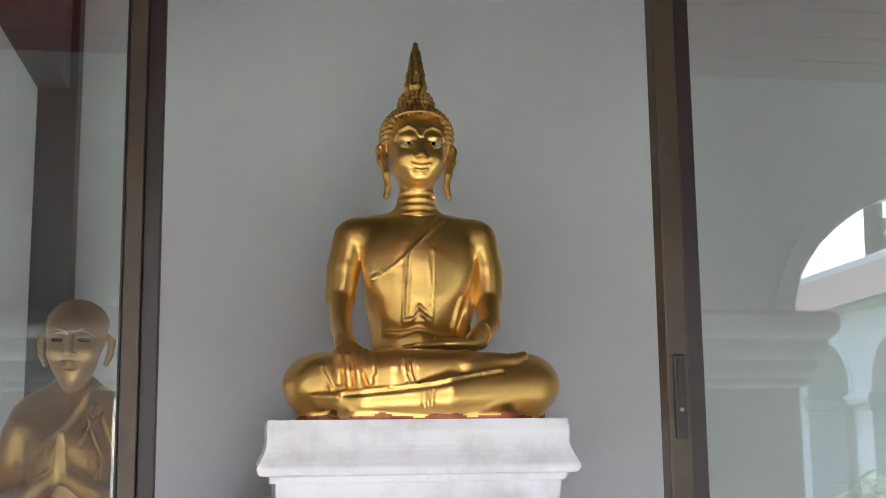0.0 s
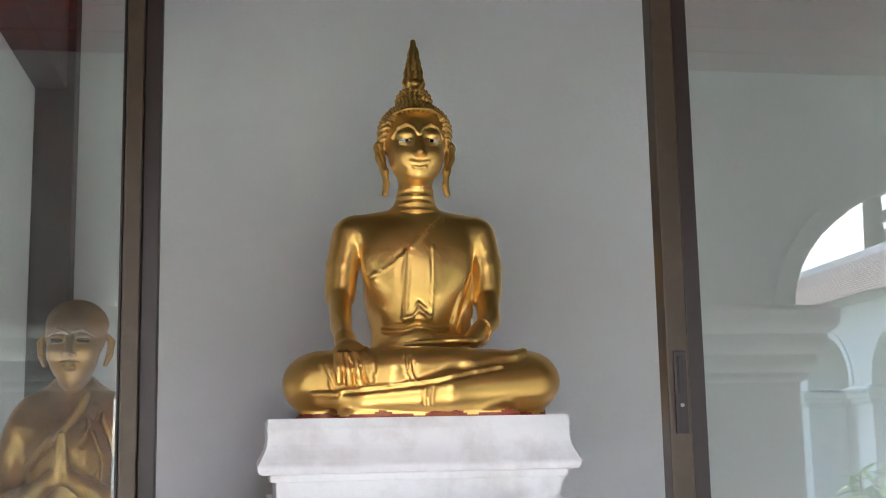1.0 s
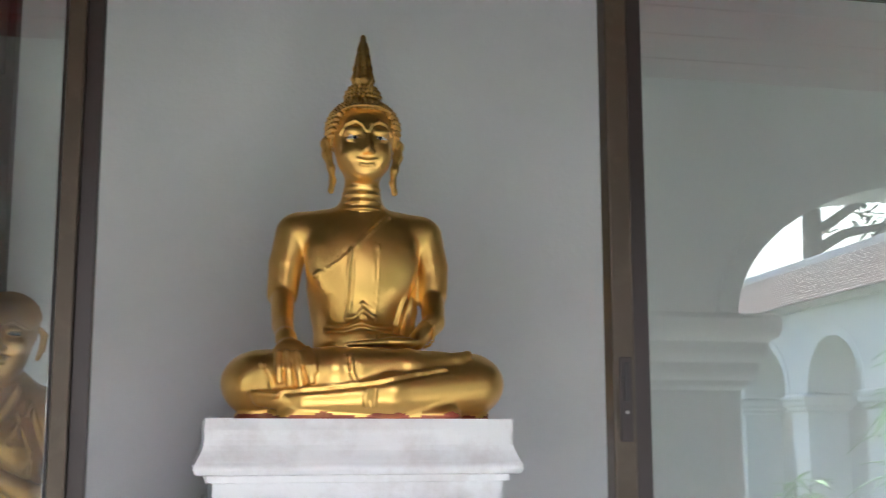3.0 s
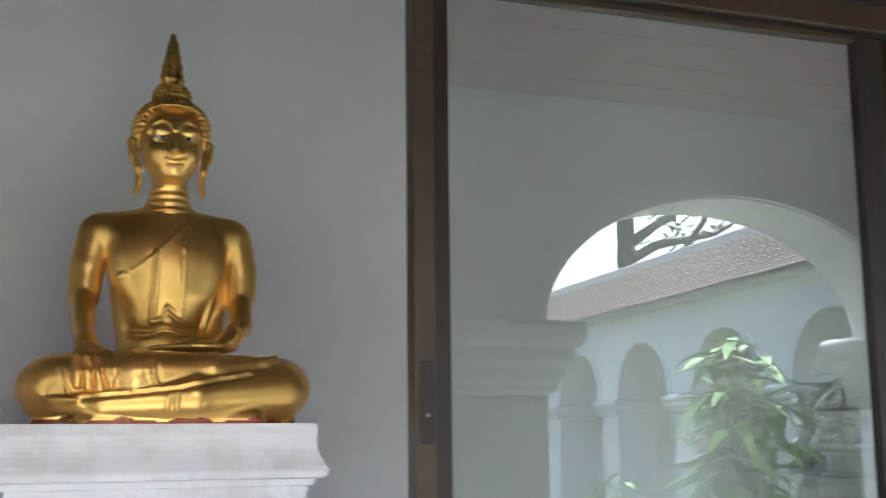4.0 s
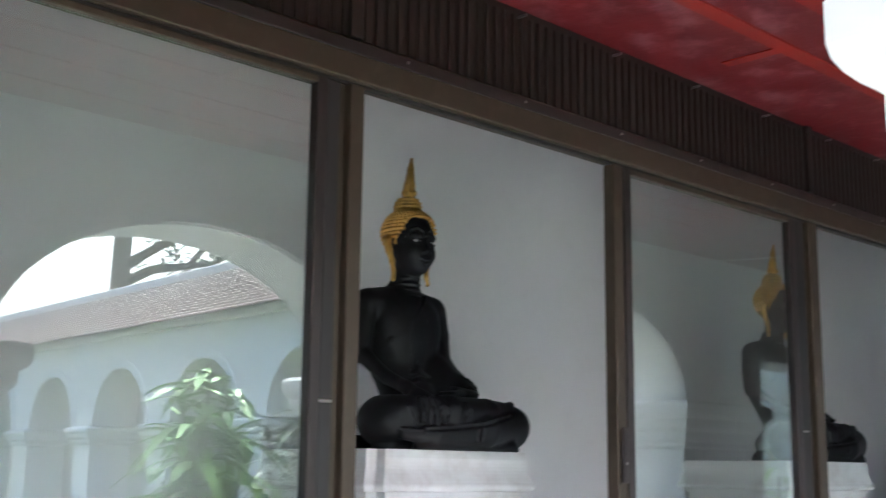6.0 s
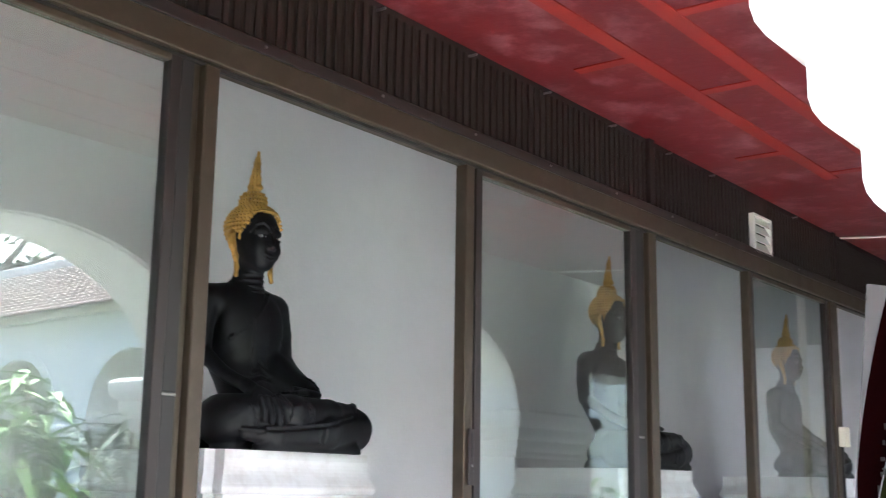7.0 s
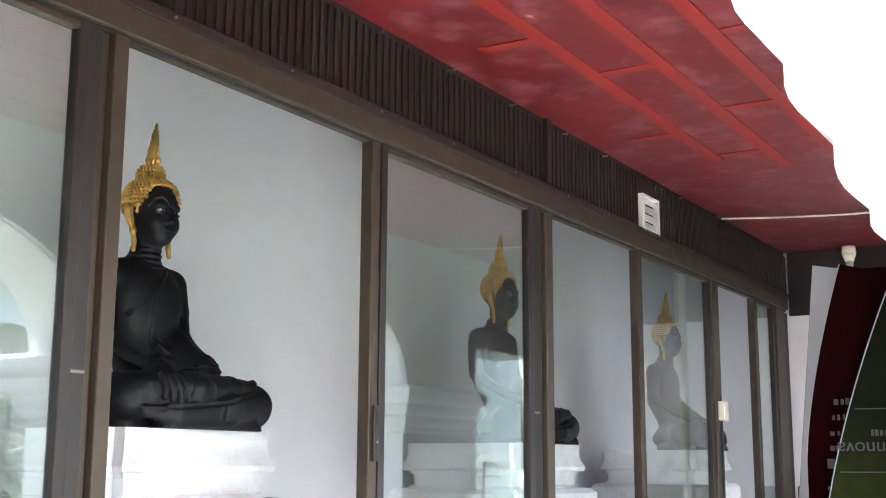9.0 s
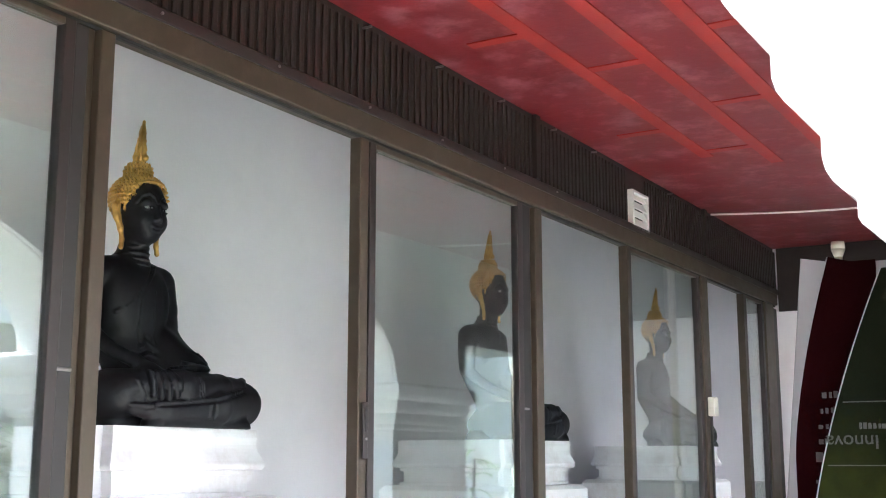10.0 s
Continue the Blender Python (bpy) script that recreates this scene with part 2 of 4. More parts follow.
# bays: openings (no glass) and fixed or slid panes along the facade
def facade():
    base = thing("shopfront_facade", "dark brown aluminium shopfront with ribbed panels over sliding glass doors", "facade", kind="structure")
    part("sill_wall", boxed(X0, -0.06, 0.0, 8.566, 0.06, FLOOR_IN + 0.05), PANEL, base)
    part("head_rail", boxed(X0, -0.03, HEAD + 0.012, 8.566, 0.05, HEAD + 0.13, 0.006), BRONZE, base, "brown aluminium head rail")
    part("head_lip", boxed(X0, -0.012, HEAD + 0.002, 8.566, 0.0, HEAD + 0.011), TRACK, base)
    part("head_bead", boxed(X0, -0.042, HEAD + 0.085, 8.566, -0.031, HEAD + 0.12, 0.003), DARK, base)
    part("fascia_panel", boxed(X0, -0.012, HEAD + 0.132, 8.566, 0.06, TOP - 0.002), PANEL, base, "dark brown fascia")
    part("upper_wall", boxed(X0, 0.062, HEAD + 0.14, X1, 0.12, 4.1), PANEL, base)
    # ribs of the fascia, one long sheet of small battens
    me = mesh_of("rib", boxed(-0.011, -0.006, 0, 0.011, 0.002, TOP - HEAD - 0.16, 0.003), PANEL)
    k = 0
    x = 0.6
    while x < 8.68 and k < 290:
        gap = 5.80 < x < 6.06
        if not gap:
            o = new("rib", me)
            o.parent = base
            o.location = (x, -0.014, HEAD + 0.135)
        x += 0.0405
        k += 1
    for x in (-0.24, 2.25, 4.74, 7.02):
        part("fascia_post", boxed(x - 0.022, -0.034, HEAD + 0.134, x + 0.022, -0.012, TOP - 0.003, 0.003), PANEL, base)
    for x in (2.43, 2.93, 3.42, 3.9, 4.4, 4.9, 5.35, 6.4):
        for z in (HEAD + 0.105, TOP - 0.03):
            bm = bmesh.new()
            tube(bm, (x, -0.047, z), (x, -0.012, z), 0.0045)
            part("screw", bm, STEEL, base)
    # mullions; near-flush black strips fill the gaps beside two of the posts
    for x0, x1, m, y0 in ((-0.264, -0.229, BRONZE, -0.03), (-0.229, -0.193, DARK, -0.012),
                          (0.885, 0.936, BRONZE, -0.03), (2.237, 2.285, BRONZE, -0.03), (2.2135, 2.236, BRONZE, -0.008), (2.168, 2.2125, TRACK, -0.013),
                          (3.402, 3.45, BRONZE, -0.022), (4.70, 4.768, BRONZE, -0.03), (4.683, 4.699, BRONZE, -0.008), (4.609, 4.682, TRACK, -0.013),
                          (5.762, 5.80, BRONZE, -0.022), (6.90, 7.01, BRONZE, -0.03), (7.76, 7.80, BRONZE, -0.022),
                          (8.24, 8.45, BRONZE, -0.03)):
        part("mullion", boxed(x0, y0, FLOOR_IN + 0.051, x1, 0.024, HEAD + 0.0015, 0.004), m, base)
    part("end_panel", boxed(8.45, -0.02, FLOOR_IN + 0.051, 8.566, 0.06, HEAD - 0.013, 0.004), PANEL, base)


def sliding_door(x0, x1, handle_x=None, latch_x=None, wide=0.047):
    y0, y1 = -0.018, 0.016
    d = thing("sliding_door", "brown aluminium sliding door with a large clear glass pane", "door", (0, 0, 0), "sliding glass doors", "structure")
    part("stile", boxed(x0 - 0.037, y0, FLOOR_IN + 0.053, x0, y1, HEAD + 0.001, 0.003), DARK, d)
    part("stile", boxed(x1, y0, FLOOR_IN + 0.053, x1 + wide, y1, HEAD + 0.001, 0.003), DARK, d)
    part("top_rail", boxed(x0, y0, HEAD - 0.018, x1, y1, HEAD + 0.001, 0.003), BRONZE, d)
    part("bottom_rail", boxed(x0, y0, FLOOR_IN + 0.053, x1, y1, FLOOR_IN + 0.13, 0.003), BRONZE, d)
    g = part("pane", boxed(x0, -0.003, FLOOR_IN + 0.131, x1, 0.003, HEAD - 0.019), GLASS, d, "clear glass pane with reflections of the courtyard")
    g.visible_shadow = False
    if handle_x is not None:
        h = part("handle_plate", boxed(handle_x - 0.014, -0.038, 1.50, handle_x + 0.014, -0.0305, 1.68, 0.003), DARK, d, "recessed pull handle with a lock")
        part("slot", boxed(handle_x - 0.006, -0.041, 1.585, handle_x + 0.006, -0.0382, 1.668, 0.002), TRACK, h)
        bm = bmesh.new()
        tube(bm, (handle_x, -0.042, 1.562), (handle_x, -0.0382, 1.562), 0.004, sides=16)
        part("lock_cylinder", bm, STEEL, h)
    if latch_x is not None:
        bm = bmesh.new()
        tube(bm, (latch_x - 0.01, -0.012, 1.705), (latch_x + 0.045, -0.012, 1.705), 0.005)
        part("latch_bolt", bm, STEEL, d)
    return d


facade()
sliding_door(-1.60, -0.272, wide=0.006)
sliding_door(0.975, 2.132, 0.912, 2.165, 0.034)
sliding_door(3.502, 4.562, 3.425, 4.61, 0.045)
sliding_door(5.83, 6.85)
sliding_door(7.84, 8.19)


def vent_cover():
    v = thing("vent_grille", "white louvred ventilation grille set in the brown fascia", "vent", (5.815, -0.012, 2.668))
    w, h = 0.228, 0.2
    for x in (0, w - 0.022):
        part("frame_side", boxed(x, -0.03, 0, x + 0.022, 0, h, 0.002), VENT, v)
    for z in (0, h - 0.014):
        part("frame_rail", boxed(0.022, -0.03, z, w - 0.022, 0, z + 0.014, 0.002), VENT, v)
    for i in range(4):
        bm = boxed(0.022, -0.022, -0.02, w - 0.022, -0.018, 0.033)
        bmesh.ops.rotate(bm, verts=bm.verts, cent=(0, -0.02, 0), matrix=Matrix.Rotation(radians(-28), 3, "X"))
        s = part("slat", bm, VENT, v)
        s.location.z = 0.032 + i * 0.044


vent_cover()

# partition with dark frame inside the room
def partition():
    p = thing("partition_frame", "dark brown framed partition inside the shrine room", "partition", kind="structure")
    part("post", boxed(-0.70, 1.36, FLOOR_IN, -0.575, WALL_Y - 0.003, 4.09, 0.004), PANEL, p)
    part("beam", boxed(-0.70, 0.125, 2.64, -0.60, 1.359, 4.09, 0.004), PANEL, p)


partition()

# end of the corridor: cross wall with a dark fascia and a brown dado
structure("wall_end", boxed(8.59, -2.023, 0.0, 8.75, 0.06, TOP + 0.2), PLASTER, "white cross wall at the end of the corridor")
structure("end_fascia", boxed(8.566, -1.99, HEAD - 0.03, 8.588, -0.034, TOP - 0.003, 0.004), PANEL, "dark brown fascia across the corridor end", "trim")
structure("end_dado", boxed(8.57, -1.99, 0.0, 8.588, -0.034, 1.36, 0.004), PANEL, "brown dado at the corridor end", "trim")


# ---- arcades ----
SPRING = 1.985


def arcade_wall(name, n, period, half, rise, thick, top, spring, m, label, mould=True):
    """Arched wall along local x from -period/2; arch centres at k * period; thickness along +y."""
    bm = bmesh.new()
    xs = []
    for k in range(n):
        c = k * period
        xs.append((c - period / 2, spring))
        for i in range(25):
            a = math.pi * (1 - i / 24)
            xs.append((c + half * math.cos(a), spring + rise * math.sin(a)))
    xs.append(((n - 0.5) * period, spring))
    rows = []
    for x, z in xs:
        rows.append([bm.verts.new(c) for c in ((x, 0, z), (x, 0, top), (x, thick, top), (x, thick, z))])
    for a, b in zip(rows, rows[1:]):
        for i in range(4):
            j = (i + 1) % 4
            bm.faces.new((a[j], a[i], b[i], b[j]))
    bm.faces.new(rows[0])
    bm.faces.new(rows[-1][::-1])
    bmesh.ops.recalc_face_normals(bm, faces=bm.faces)
    w = tagged(part(name, bm, WHITE), label, "wall", kind="structure")
    w.matrix_basis = m
    if mould:
        for k in range(n):
            for y0, y1 in ((-0.025, 0.0), (thick, thick + 0.025)):
                b2 = bmesh.new()
                ring = []
                for i in range(33):
                    a = math.pi * i / 32
                    ring.append([b2.verts.new((r * math.cos(a), y, spring + s * math.sin(a))) for r, s, y in
                                 ((half + 0.01, rise + 0.01, y0), (half + 0.09, rise + 0.09, y0), (half + 0.09, rise + 0.09, y1), (half + 0.01, rise + 0.01, y1))])
                for a, b in zip(ring, ring[1:]):
                    for i in range(4):
                        j = (i + 1) % 4
                        b2.faces.new((a[i], a[j], b[j], b[i]))
                b2.faces.new(ring[0][::-1])
                b2.faces.new(ring[-1])
                o = part("arch_moulding", b2, WHITE, w)
                o.location = (k * period, 0, 0)
    return w


def column(hx, hy, spring, low, steps, label, group):
    c = thing("column", label, "column", group=group)
    less = hx - hy
    part("base", tower(bmesh.new(), [(0, hx + 0.025), (0.22, hx + 0.025)] + arc_profile(0.24, hx + 0.02, 0.32, hx + 0.01, 0.01), less), WHITE, c)
    part("shaft", tower(bmesh.new(), [(0.321, hx), (low, hx)], less), WHITE, c)
    prof = [(low + 0.001, hx + 0.002)]
    for z0, z1, p, q in steps:
        prof += [(low + z0 + f * (z1 - z0), hx + p + (q - p) * g) for f, g in ((0.0, 0.0), (0.08, 0.35), (0.2, 0.68), (0.34, 0.9), (0.5, 1.0), (0.96, 1.0))]
    z1, q = steps[-1][1], steps[-1][3]
    prof += [(low + z1, hx + q - 0.003), (low + z1 + 0.012, hx + q - 0.012), (low + z1 + 0.02, hx + q - 0.04), (spring - 0.002, hx + 0.01)]
    part("capital", tower(bmesh.new(), prof, less), WHITE, c, "stepped white capital")
    return c


STEPS = [(0.002, 0.040, 0.002, 0.030), (0.041, 0.112, 0.032, 0.055), (0.113, 0.192, 0.060, 0.090), (0.193, 0.285, 0.094, 0.128)]
PERIOD, COLUMN_X = 2.68, 1.79
ARCH_X = COLUMN_X + PERIOD / 2
arcade_wall("arcade_wall_near", 4, PERIOD, 0.955, 0.60, 0.4, TOP + 0.3, SPRING, pose(ARCH_X - 2 * PERIOD, -2.425, 0),
            "white plastered arcade wall between corridor and courtyard")
near = column(0.385, 0.2, SPRING, 1.695, STEPS, "square white painted column with a stepped capital", "corridor columns")
near.matrix_basis = pose(COLUMN_X, -2.225, 0)
for k in (-2, -1, 1, 2):
    copy_thing(near, pose(COLUMN_X + k * PERIOD, -2.225, 0))
structure("wall_west_pier", boxed(X0, -2.42, 0.0, -3.96, -2.03, SPRING), WHITE, "white end pier of the arcade")
structure("wall_west_upper", boxed(X0, -2.42, SPRING + 0.002, -3.573, -2.03, TOP + 0.3), WHITE, "white wall over the end pier")
# flat-topped way out to the court beside the last column
structure("wall_jamb", boxed(7.539, -2.42, 0.0, 7.74, -2.03, SPRING), WHITE, "white jamb beside the last column")
structure("wall_jamb_upper", boxed(ARCH_X + 1.5 * PERIOD + 0.003, -2.42, SPRING + 0.002, 7.74, -2.03, 2.328), WHITE, "white wall over the last capital")
structure("wall_lintel", boxed(ARCH_X + 1.5 * PERIOD + 0.003, -2.425, 2.33, 8.75, -2.025, TOP + 0.3), WHITE, "white lintel over the way out to the court")

# courtyard wing on the east side, its arches facing the court
WP, WH = 1.86, 0.625
TURN = pose(7.0, -9.0, 0, 0, 0, 3.6) @ pose(-7.0, 9.0, 0)
before_wing = set(scene.objects)
arcade_wall("arcade_wall_wing", 8, WP, WH, 0.62, 0.5, 3.1, 2.02, pose(7.0, -7.85 + WP, 0, 0, 0, -90), "white arcade wall of the courtyard wing")
wing_col = column(0.25, 0.22, 2.02, 1.8, [(0.004, 0.06, 0.006, 0.04), (0.062, 0.12, 0.045, 0.075), (0.13, 0.18, 0.08, 0.10)],
                  "white square column of the courtyard wing", "courtyard columns")
wing_col.matrix_basis = pose(7.25, -7.85 + 1.5 * WP, 0)
for k in range(1, 9):
    copy_thing(wing_col, pose(7.25, -7.85 + (1.5 - k) * WP, 0))
structure("wing_back_wall", boxed(9.4, -19, 0, 9.6, -5.06, 3.2), WHITE, "white back wall of the courtyard wing")
structure("wing_ceiling", boxed(7.5, -19, 3.0, 9.4, -5.06, 3.09), PANEL, "dark ceiling of the wing", "ceiling")
structure("wing_cornice", boxed(6.9, -19, 2.98, 6.998, -5.06, 3.06, 0.01), WHITE, "white cornice under the eave", "trim")


def tiled_roof(name, m, length, run, z0, z1, courses):
    bm = bmesh.new()
    dz, dy = (z1 - z0) / courses, run / courses
    n = int(length / 0.12)
    for c in range(courses):
        row = []
        for i in range(n * 2 + 1):
            x = i * 0.06
            up = 0.014 if i % 2 else 0.0
            row.append((bm.verts.new((x, c * dy - 0.03, z0 + c * dz + up)), bm.verts.new((x, c * dy - 0.03, z0 + c * dz + up + 0.022)),
                        bm.verts.new((x, (c + 1) * dy, z0 + (c + 1) * dz + up + 0.004))))
        for a, b in zip(row, row[1:]):
            bm.faces.new((a[0], b[0], b[1], a[1]))
            bm.faces.new((a[1], b[1], b[2], a[2]))
    o = tagged(part(name, bm, TILE), "weathered reddish brown clay tile roof", "roof", kind="structure")
    o.matrix_basis = m
    return o


tiled_roof("wing_roof", pose(6.8, -5.0, 0, 0, 0, -90), 14.0, 1.6, 3.03, 3.93, 17)
structure("wing_ridge", boxed(8.32, -19, 3.84, 8.52, -5.0, 4.04, 0.02), WHITE, "white plastered ridge", "roof")
tiled_roof("wing_roof_rear", pose(9.98, -19, 0, 0, 0, 90), 14.0, 1.5, 3.05, 3.87, 8)
for o in set(scene.objects) - before_wing:
    if o.parent is None:
        o.matrix_basis = TURN @ o.matrix_basis
structure("corridor_roof_front", boxed(X0, -2.75, TOP + 0.302, 12.6, -0.02, TOP + 0.36), TILE, "roof slab over the corridor", "roof")
structure("corridor_roof", boxed(X0, -0.05, 4.21, 12.6, 1.7, 4.3), TILE, "flat top over the shrine room", "roof")

# further wings that close the court
arcade_wall("arcade_wall_south", 9, 2.4, 0.85, 0.64, 0.5, 3.1, SPRING, pose(-11.5, -18.5, 0), "white arcade wall across the courtyard", False)
structure("south_back_wall", boxed(-13, -20.4, 0, 9.4, -20.2, 3.2), WHITE, "white back wall of the far wing")
tiled_roof("south_roof", pose(9.0, -18.3, 0, 0, 0, 180), 22.0, 1.6, 3.15, 4.0, 8)
structure("wall_court_west", boxed(-12.9, -20.0, 0, -12.7, -2.7, 3.2), WHITE, "white wall on the west side of the court")
structure("ground", boxed(-400, -400, -0.22, 400, 400, -0.12), GRASS, "grass ground of the courtyard and beyond", "ground")
# Added wall: blocks sky light at the corridor end, shows bright in the glass.
structure("wall_sky_block", boxed(7.5, -3.75, -0.05, 11.4, -3.55, 3.3), WHITE, "added white wall beyond the way out, blocking sky light")
structure("court_pavement", boxed(-12.6, -4.0, -0.12, 9.6, -2.63, -0.04), PAVING, "paved walk along the arcade", "pavement")


# ---- statues: one closed surface each, grown from soft-joined rounded forms ----
class Field:
    def __init__(self, lo, hi, h):
        self.lo, self.h = np.array(lo, float), h
        self.n = np.ceil((np.array(hi) - self.lo) / h).astype(int) + 1
        self.d = np.full(self.n, 0.2, np.float32)
        self.m = np.zeros(self.n, np.int8)

    def grid(self, a, b):
        i0 = np.maximum(0, np.floor((a - self.lo) / self.h).astype(int))
        i1 = np.minimum(self.n, np.ceil((b - self.lo) / self.h).astype(int) + 1)
        if (i1 <= i0).any():
            return None, None
        s = tuple(slice(p, q) for p, q in zip(i0, i1))
        ax = [self.lo[k] + self.h * np.arange(i0[k], i1[k]) for k in range(3)]
        return s, np.stack(np.meshgrid(*ax, indexing="ij"), -1)

    def join(self, s, d, k, mat, cut=False):
        old = self.d[s]
        if cut:
            d = -d
            hh = np.clip(0.5 - 0.5 * (old - d) / k, 0, 1)
            self.d[s] = old * (1 - hh) + d * hh + k * hh * (1 - hh)
            return
        closer = d < old
        if mat is not None:
            self.m[s] = np.where(closer, mat, self.m[s])
        hh = np.clip(0.5 + 0.5 * (old - d) / k, 0, 1)
        self.d[s] = old * (1 - hh) + d * hh - k * hh * (1 - hh)

    def blob(self, c, r, k=0.02, mat=0, rot=(0, 0, 0), cut=False):
        c, r = np.array(c, float), np.array(r, float) * np.ones(3)
        pad = r.max() + 3 * k + 2 * self.h
        s, p = self.grid(c - pad, c + pad)
        if s is None:
            return
        q = p - c
        if any(rot):
            q = q @ np.array(Euler([radians(a) for a in rot]).to_matrix())
        k0 = np.linalg.norm(q / r, axis=-1)
        k1 = np.linalg.norm(q / (r * r), axis=-1)
        self.join(s, k0 * (k0 - 1) / np.maximum(k1, 1e-6), k, mat, cut)

    def limb(self, a, b, ra, rb, k=0.02, mat=0, flat=1.0, cut=False):
        """A tapering round limb; flat < 1 thins it front to back."""
        a, b = np.array(a, float), np.array(b, float)
        pad = max(ra, rb) / min(flat, 1) + 3 * k + 2 * self.h
        s, p = self.grid(np.minimum(a, b) - pad, np.maximum(a, b) + pad)
        if s is None:
            return
        sc = np.array([1, 1 / flat, 1])
        p, a, b = p * sc, a * sc, b * sc
        ab = b - a
        f = np.clip((p - a) @ ab / max(ab @ ab, 1e-9), 0, 1)
        d = np.linalg.norm(p - a - f[..., None] * ab, axis=-1) - (ra + (rb - ra) * f)
        self.join(s, d * min(flat, 1), k, mat, cut)

    def chain(self, pts, radii, k=0.02, mat=0, flat=1.0, cut=False):
        for i in range(len(pts) - 1):
            self.limb(pts[i], pts[i + 1], radii[i], radii[i + 1], k, mat, flat, cut)

    def front(self, x, z):
        i, k = int(round((x - self.lo[0]) / self.h)), int(round((z - self.lo[2]) / self.h))
        col = np.argwhere(self.d[i, :, k] < 0)
        j = int(col[0, 0]) if len(col) else self.n[1] // 2
        d0, d1 = self.d[i, j - 1, k], self.d[i, j, k]
        return self.lo[1] + self.h * (j - 1 + d0 / (d0 - d1))

    def hem(self, pts, r, k=0.003, sink=0.35, cut=False):
        """A raised hem, or a groove, that follows the front of the figure; pts: (x, z)."""
        fine = []
        for (x0, z0), (x1, z1) in zip(pts, pts[1:]):
            n = max(1, int(math.hypot(x1 - x0, z1 - z0) / 0.012))
            fine += [(x0 + (x1 - x0) * i / n, z0 + (z1 - z0) * i / n) for i in range(n)]
        fine.append(pts[-1])
        ys = [self.front(x, z) + sink * r for x, z in fine]
        ys = [float(np.median(ys[max(0, i - 1):i + 2])) for i in range(len(ys))]
        self.chain([(x, y, z) for (x, z), y in zip(fine, ys)], [r] * len(fine), k, cut=cut)

    def surface(self):
        """Vertices, quads and material of the zero level."""
        d, n = self.d, self.n
        inside = d < 0
        c = np.zeros(n - 1, np.int16)
        tot = np.zeros((*(n - 1), 3))
        cnt = np.zeros(n - 1)
        for ax in range(3):
            o = [k for k in range(3) if k != ax]
            sa = [slice(None)] * 3
            sb = [slice(None)] * 3
            sa[ax], sb[ax] = slice(0, -1), slice(1, None)
            da, db = d[tuple(sa)], d[tuple(sb)]
            cross = (da < 0) != (db < 0)
            t = np.where(cross, da / np.where(cross, da - db, 1), 0)
            for i in (0, 1):
                for j in (0, 1):
                    s = [slice(None)] * 3
                    s[o[0]] = slice(i, n[o[0]] - 1 + i)
                    s[o[1]] = slice(j, n[o[1]] - 1 + j)
                    cr, tt = cross[tuple(s)], t[tuple(s)]
                    cnt += cr
                    off = np.zeros((*cr.shape, 3))
                    off[..., ax] = tt
                    off[..., o[0]], off[..., o[1]] = i, j
                    tot += off * cr[..., None]
        act = cnt > 0
        idx = np.full(act.shape, -1)
        idx[act] = np.arange(act.sum())
        cells = np.argwhere(act)
        verts = self.lo + self.h * (cells + tot[act] / cnt[act][:, None])
        mats = self.m[:-1, :-1, :-1][act]
        quads = []
        for ax in range(3):
            u, v = (ax + 1) % 3, (ax + 2) % 3
            sa = [slice(1, -1)] * 3
            sb = [slice(1, -1)] * 3
            sa[ax], sb[ax] = slice(0, -1), slice(1, None)
            a, b = inside[tuple(sa)], inside[tuple(sb)]
            for flip in (False, True):
                e = np.argwhere((b & ~a) if flip else (a & ~b))
                if not len(e):
                    continue
                e = e + 1
                e[:, ax] -= 1
                du, dv = np.zeros(3, int), np.zeros(3, int)
                du[u], dv[v] = 1, 1
                q = [idx[tuple((e - x).T)] for x in (du + dv, dv, 0 * du, du)]
                quads.append(np.stack(q[::-1] if flip else q, -1))
        return verts, np.concatenate(quads), mats


def statue_object(name, fields, mats, bend=None, edge=-1.0):
    vs, fs, ms, off = [], [], [], 0
    for f in fields:
        v, q, m = f.surface()
        vs.append(bend(v) if bend else v)
        fs.append(q + off)
        low = v[q].mean(1)
        ms.append(np.where(low[:, 2] < edge + 0.004 * np.sin(37 * low[:, 0]) + 0.003 * np.sin(91 * low[:, 0] + 1), 4, m[q[:, 0]]))
        off += len(v)
    me = bpy.data.meshes.new(name)
    me.from_pydata(np.concatenate(vs).tolist(), [], np.concatenate(fs).tolist())
    for m in mats:
        me.materials.append(m)
    me.polygons.foreach_set("material_index", np.concatenate(ms).astype(np.int32))
    me.shade_smooth()
    me.update()
    return new(name, me)


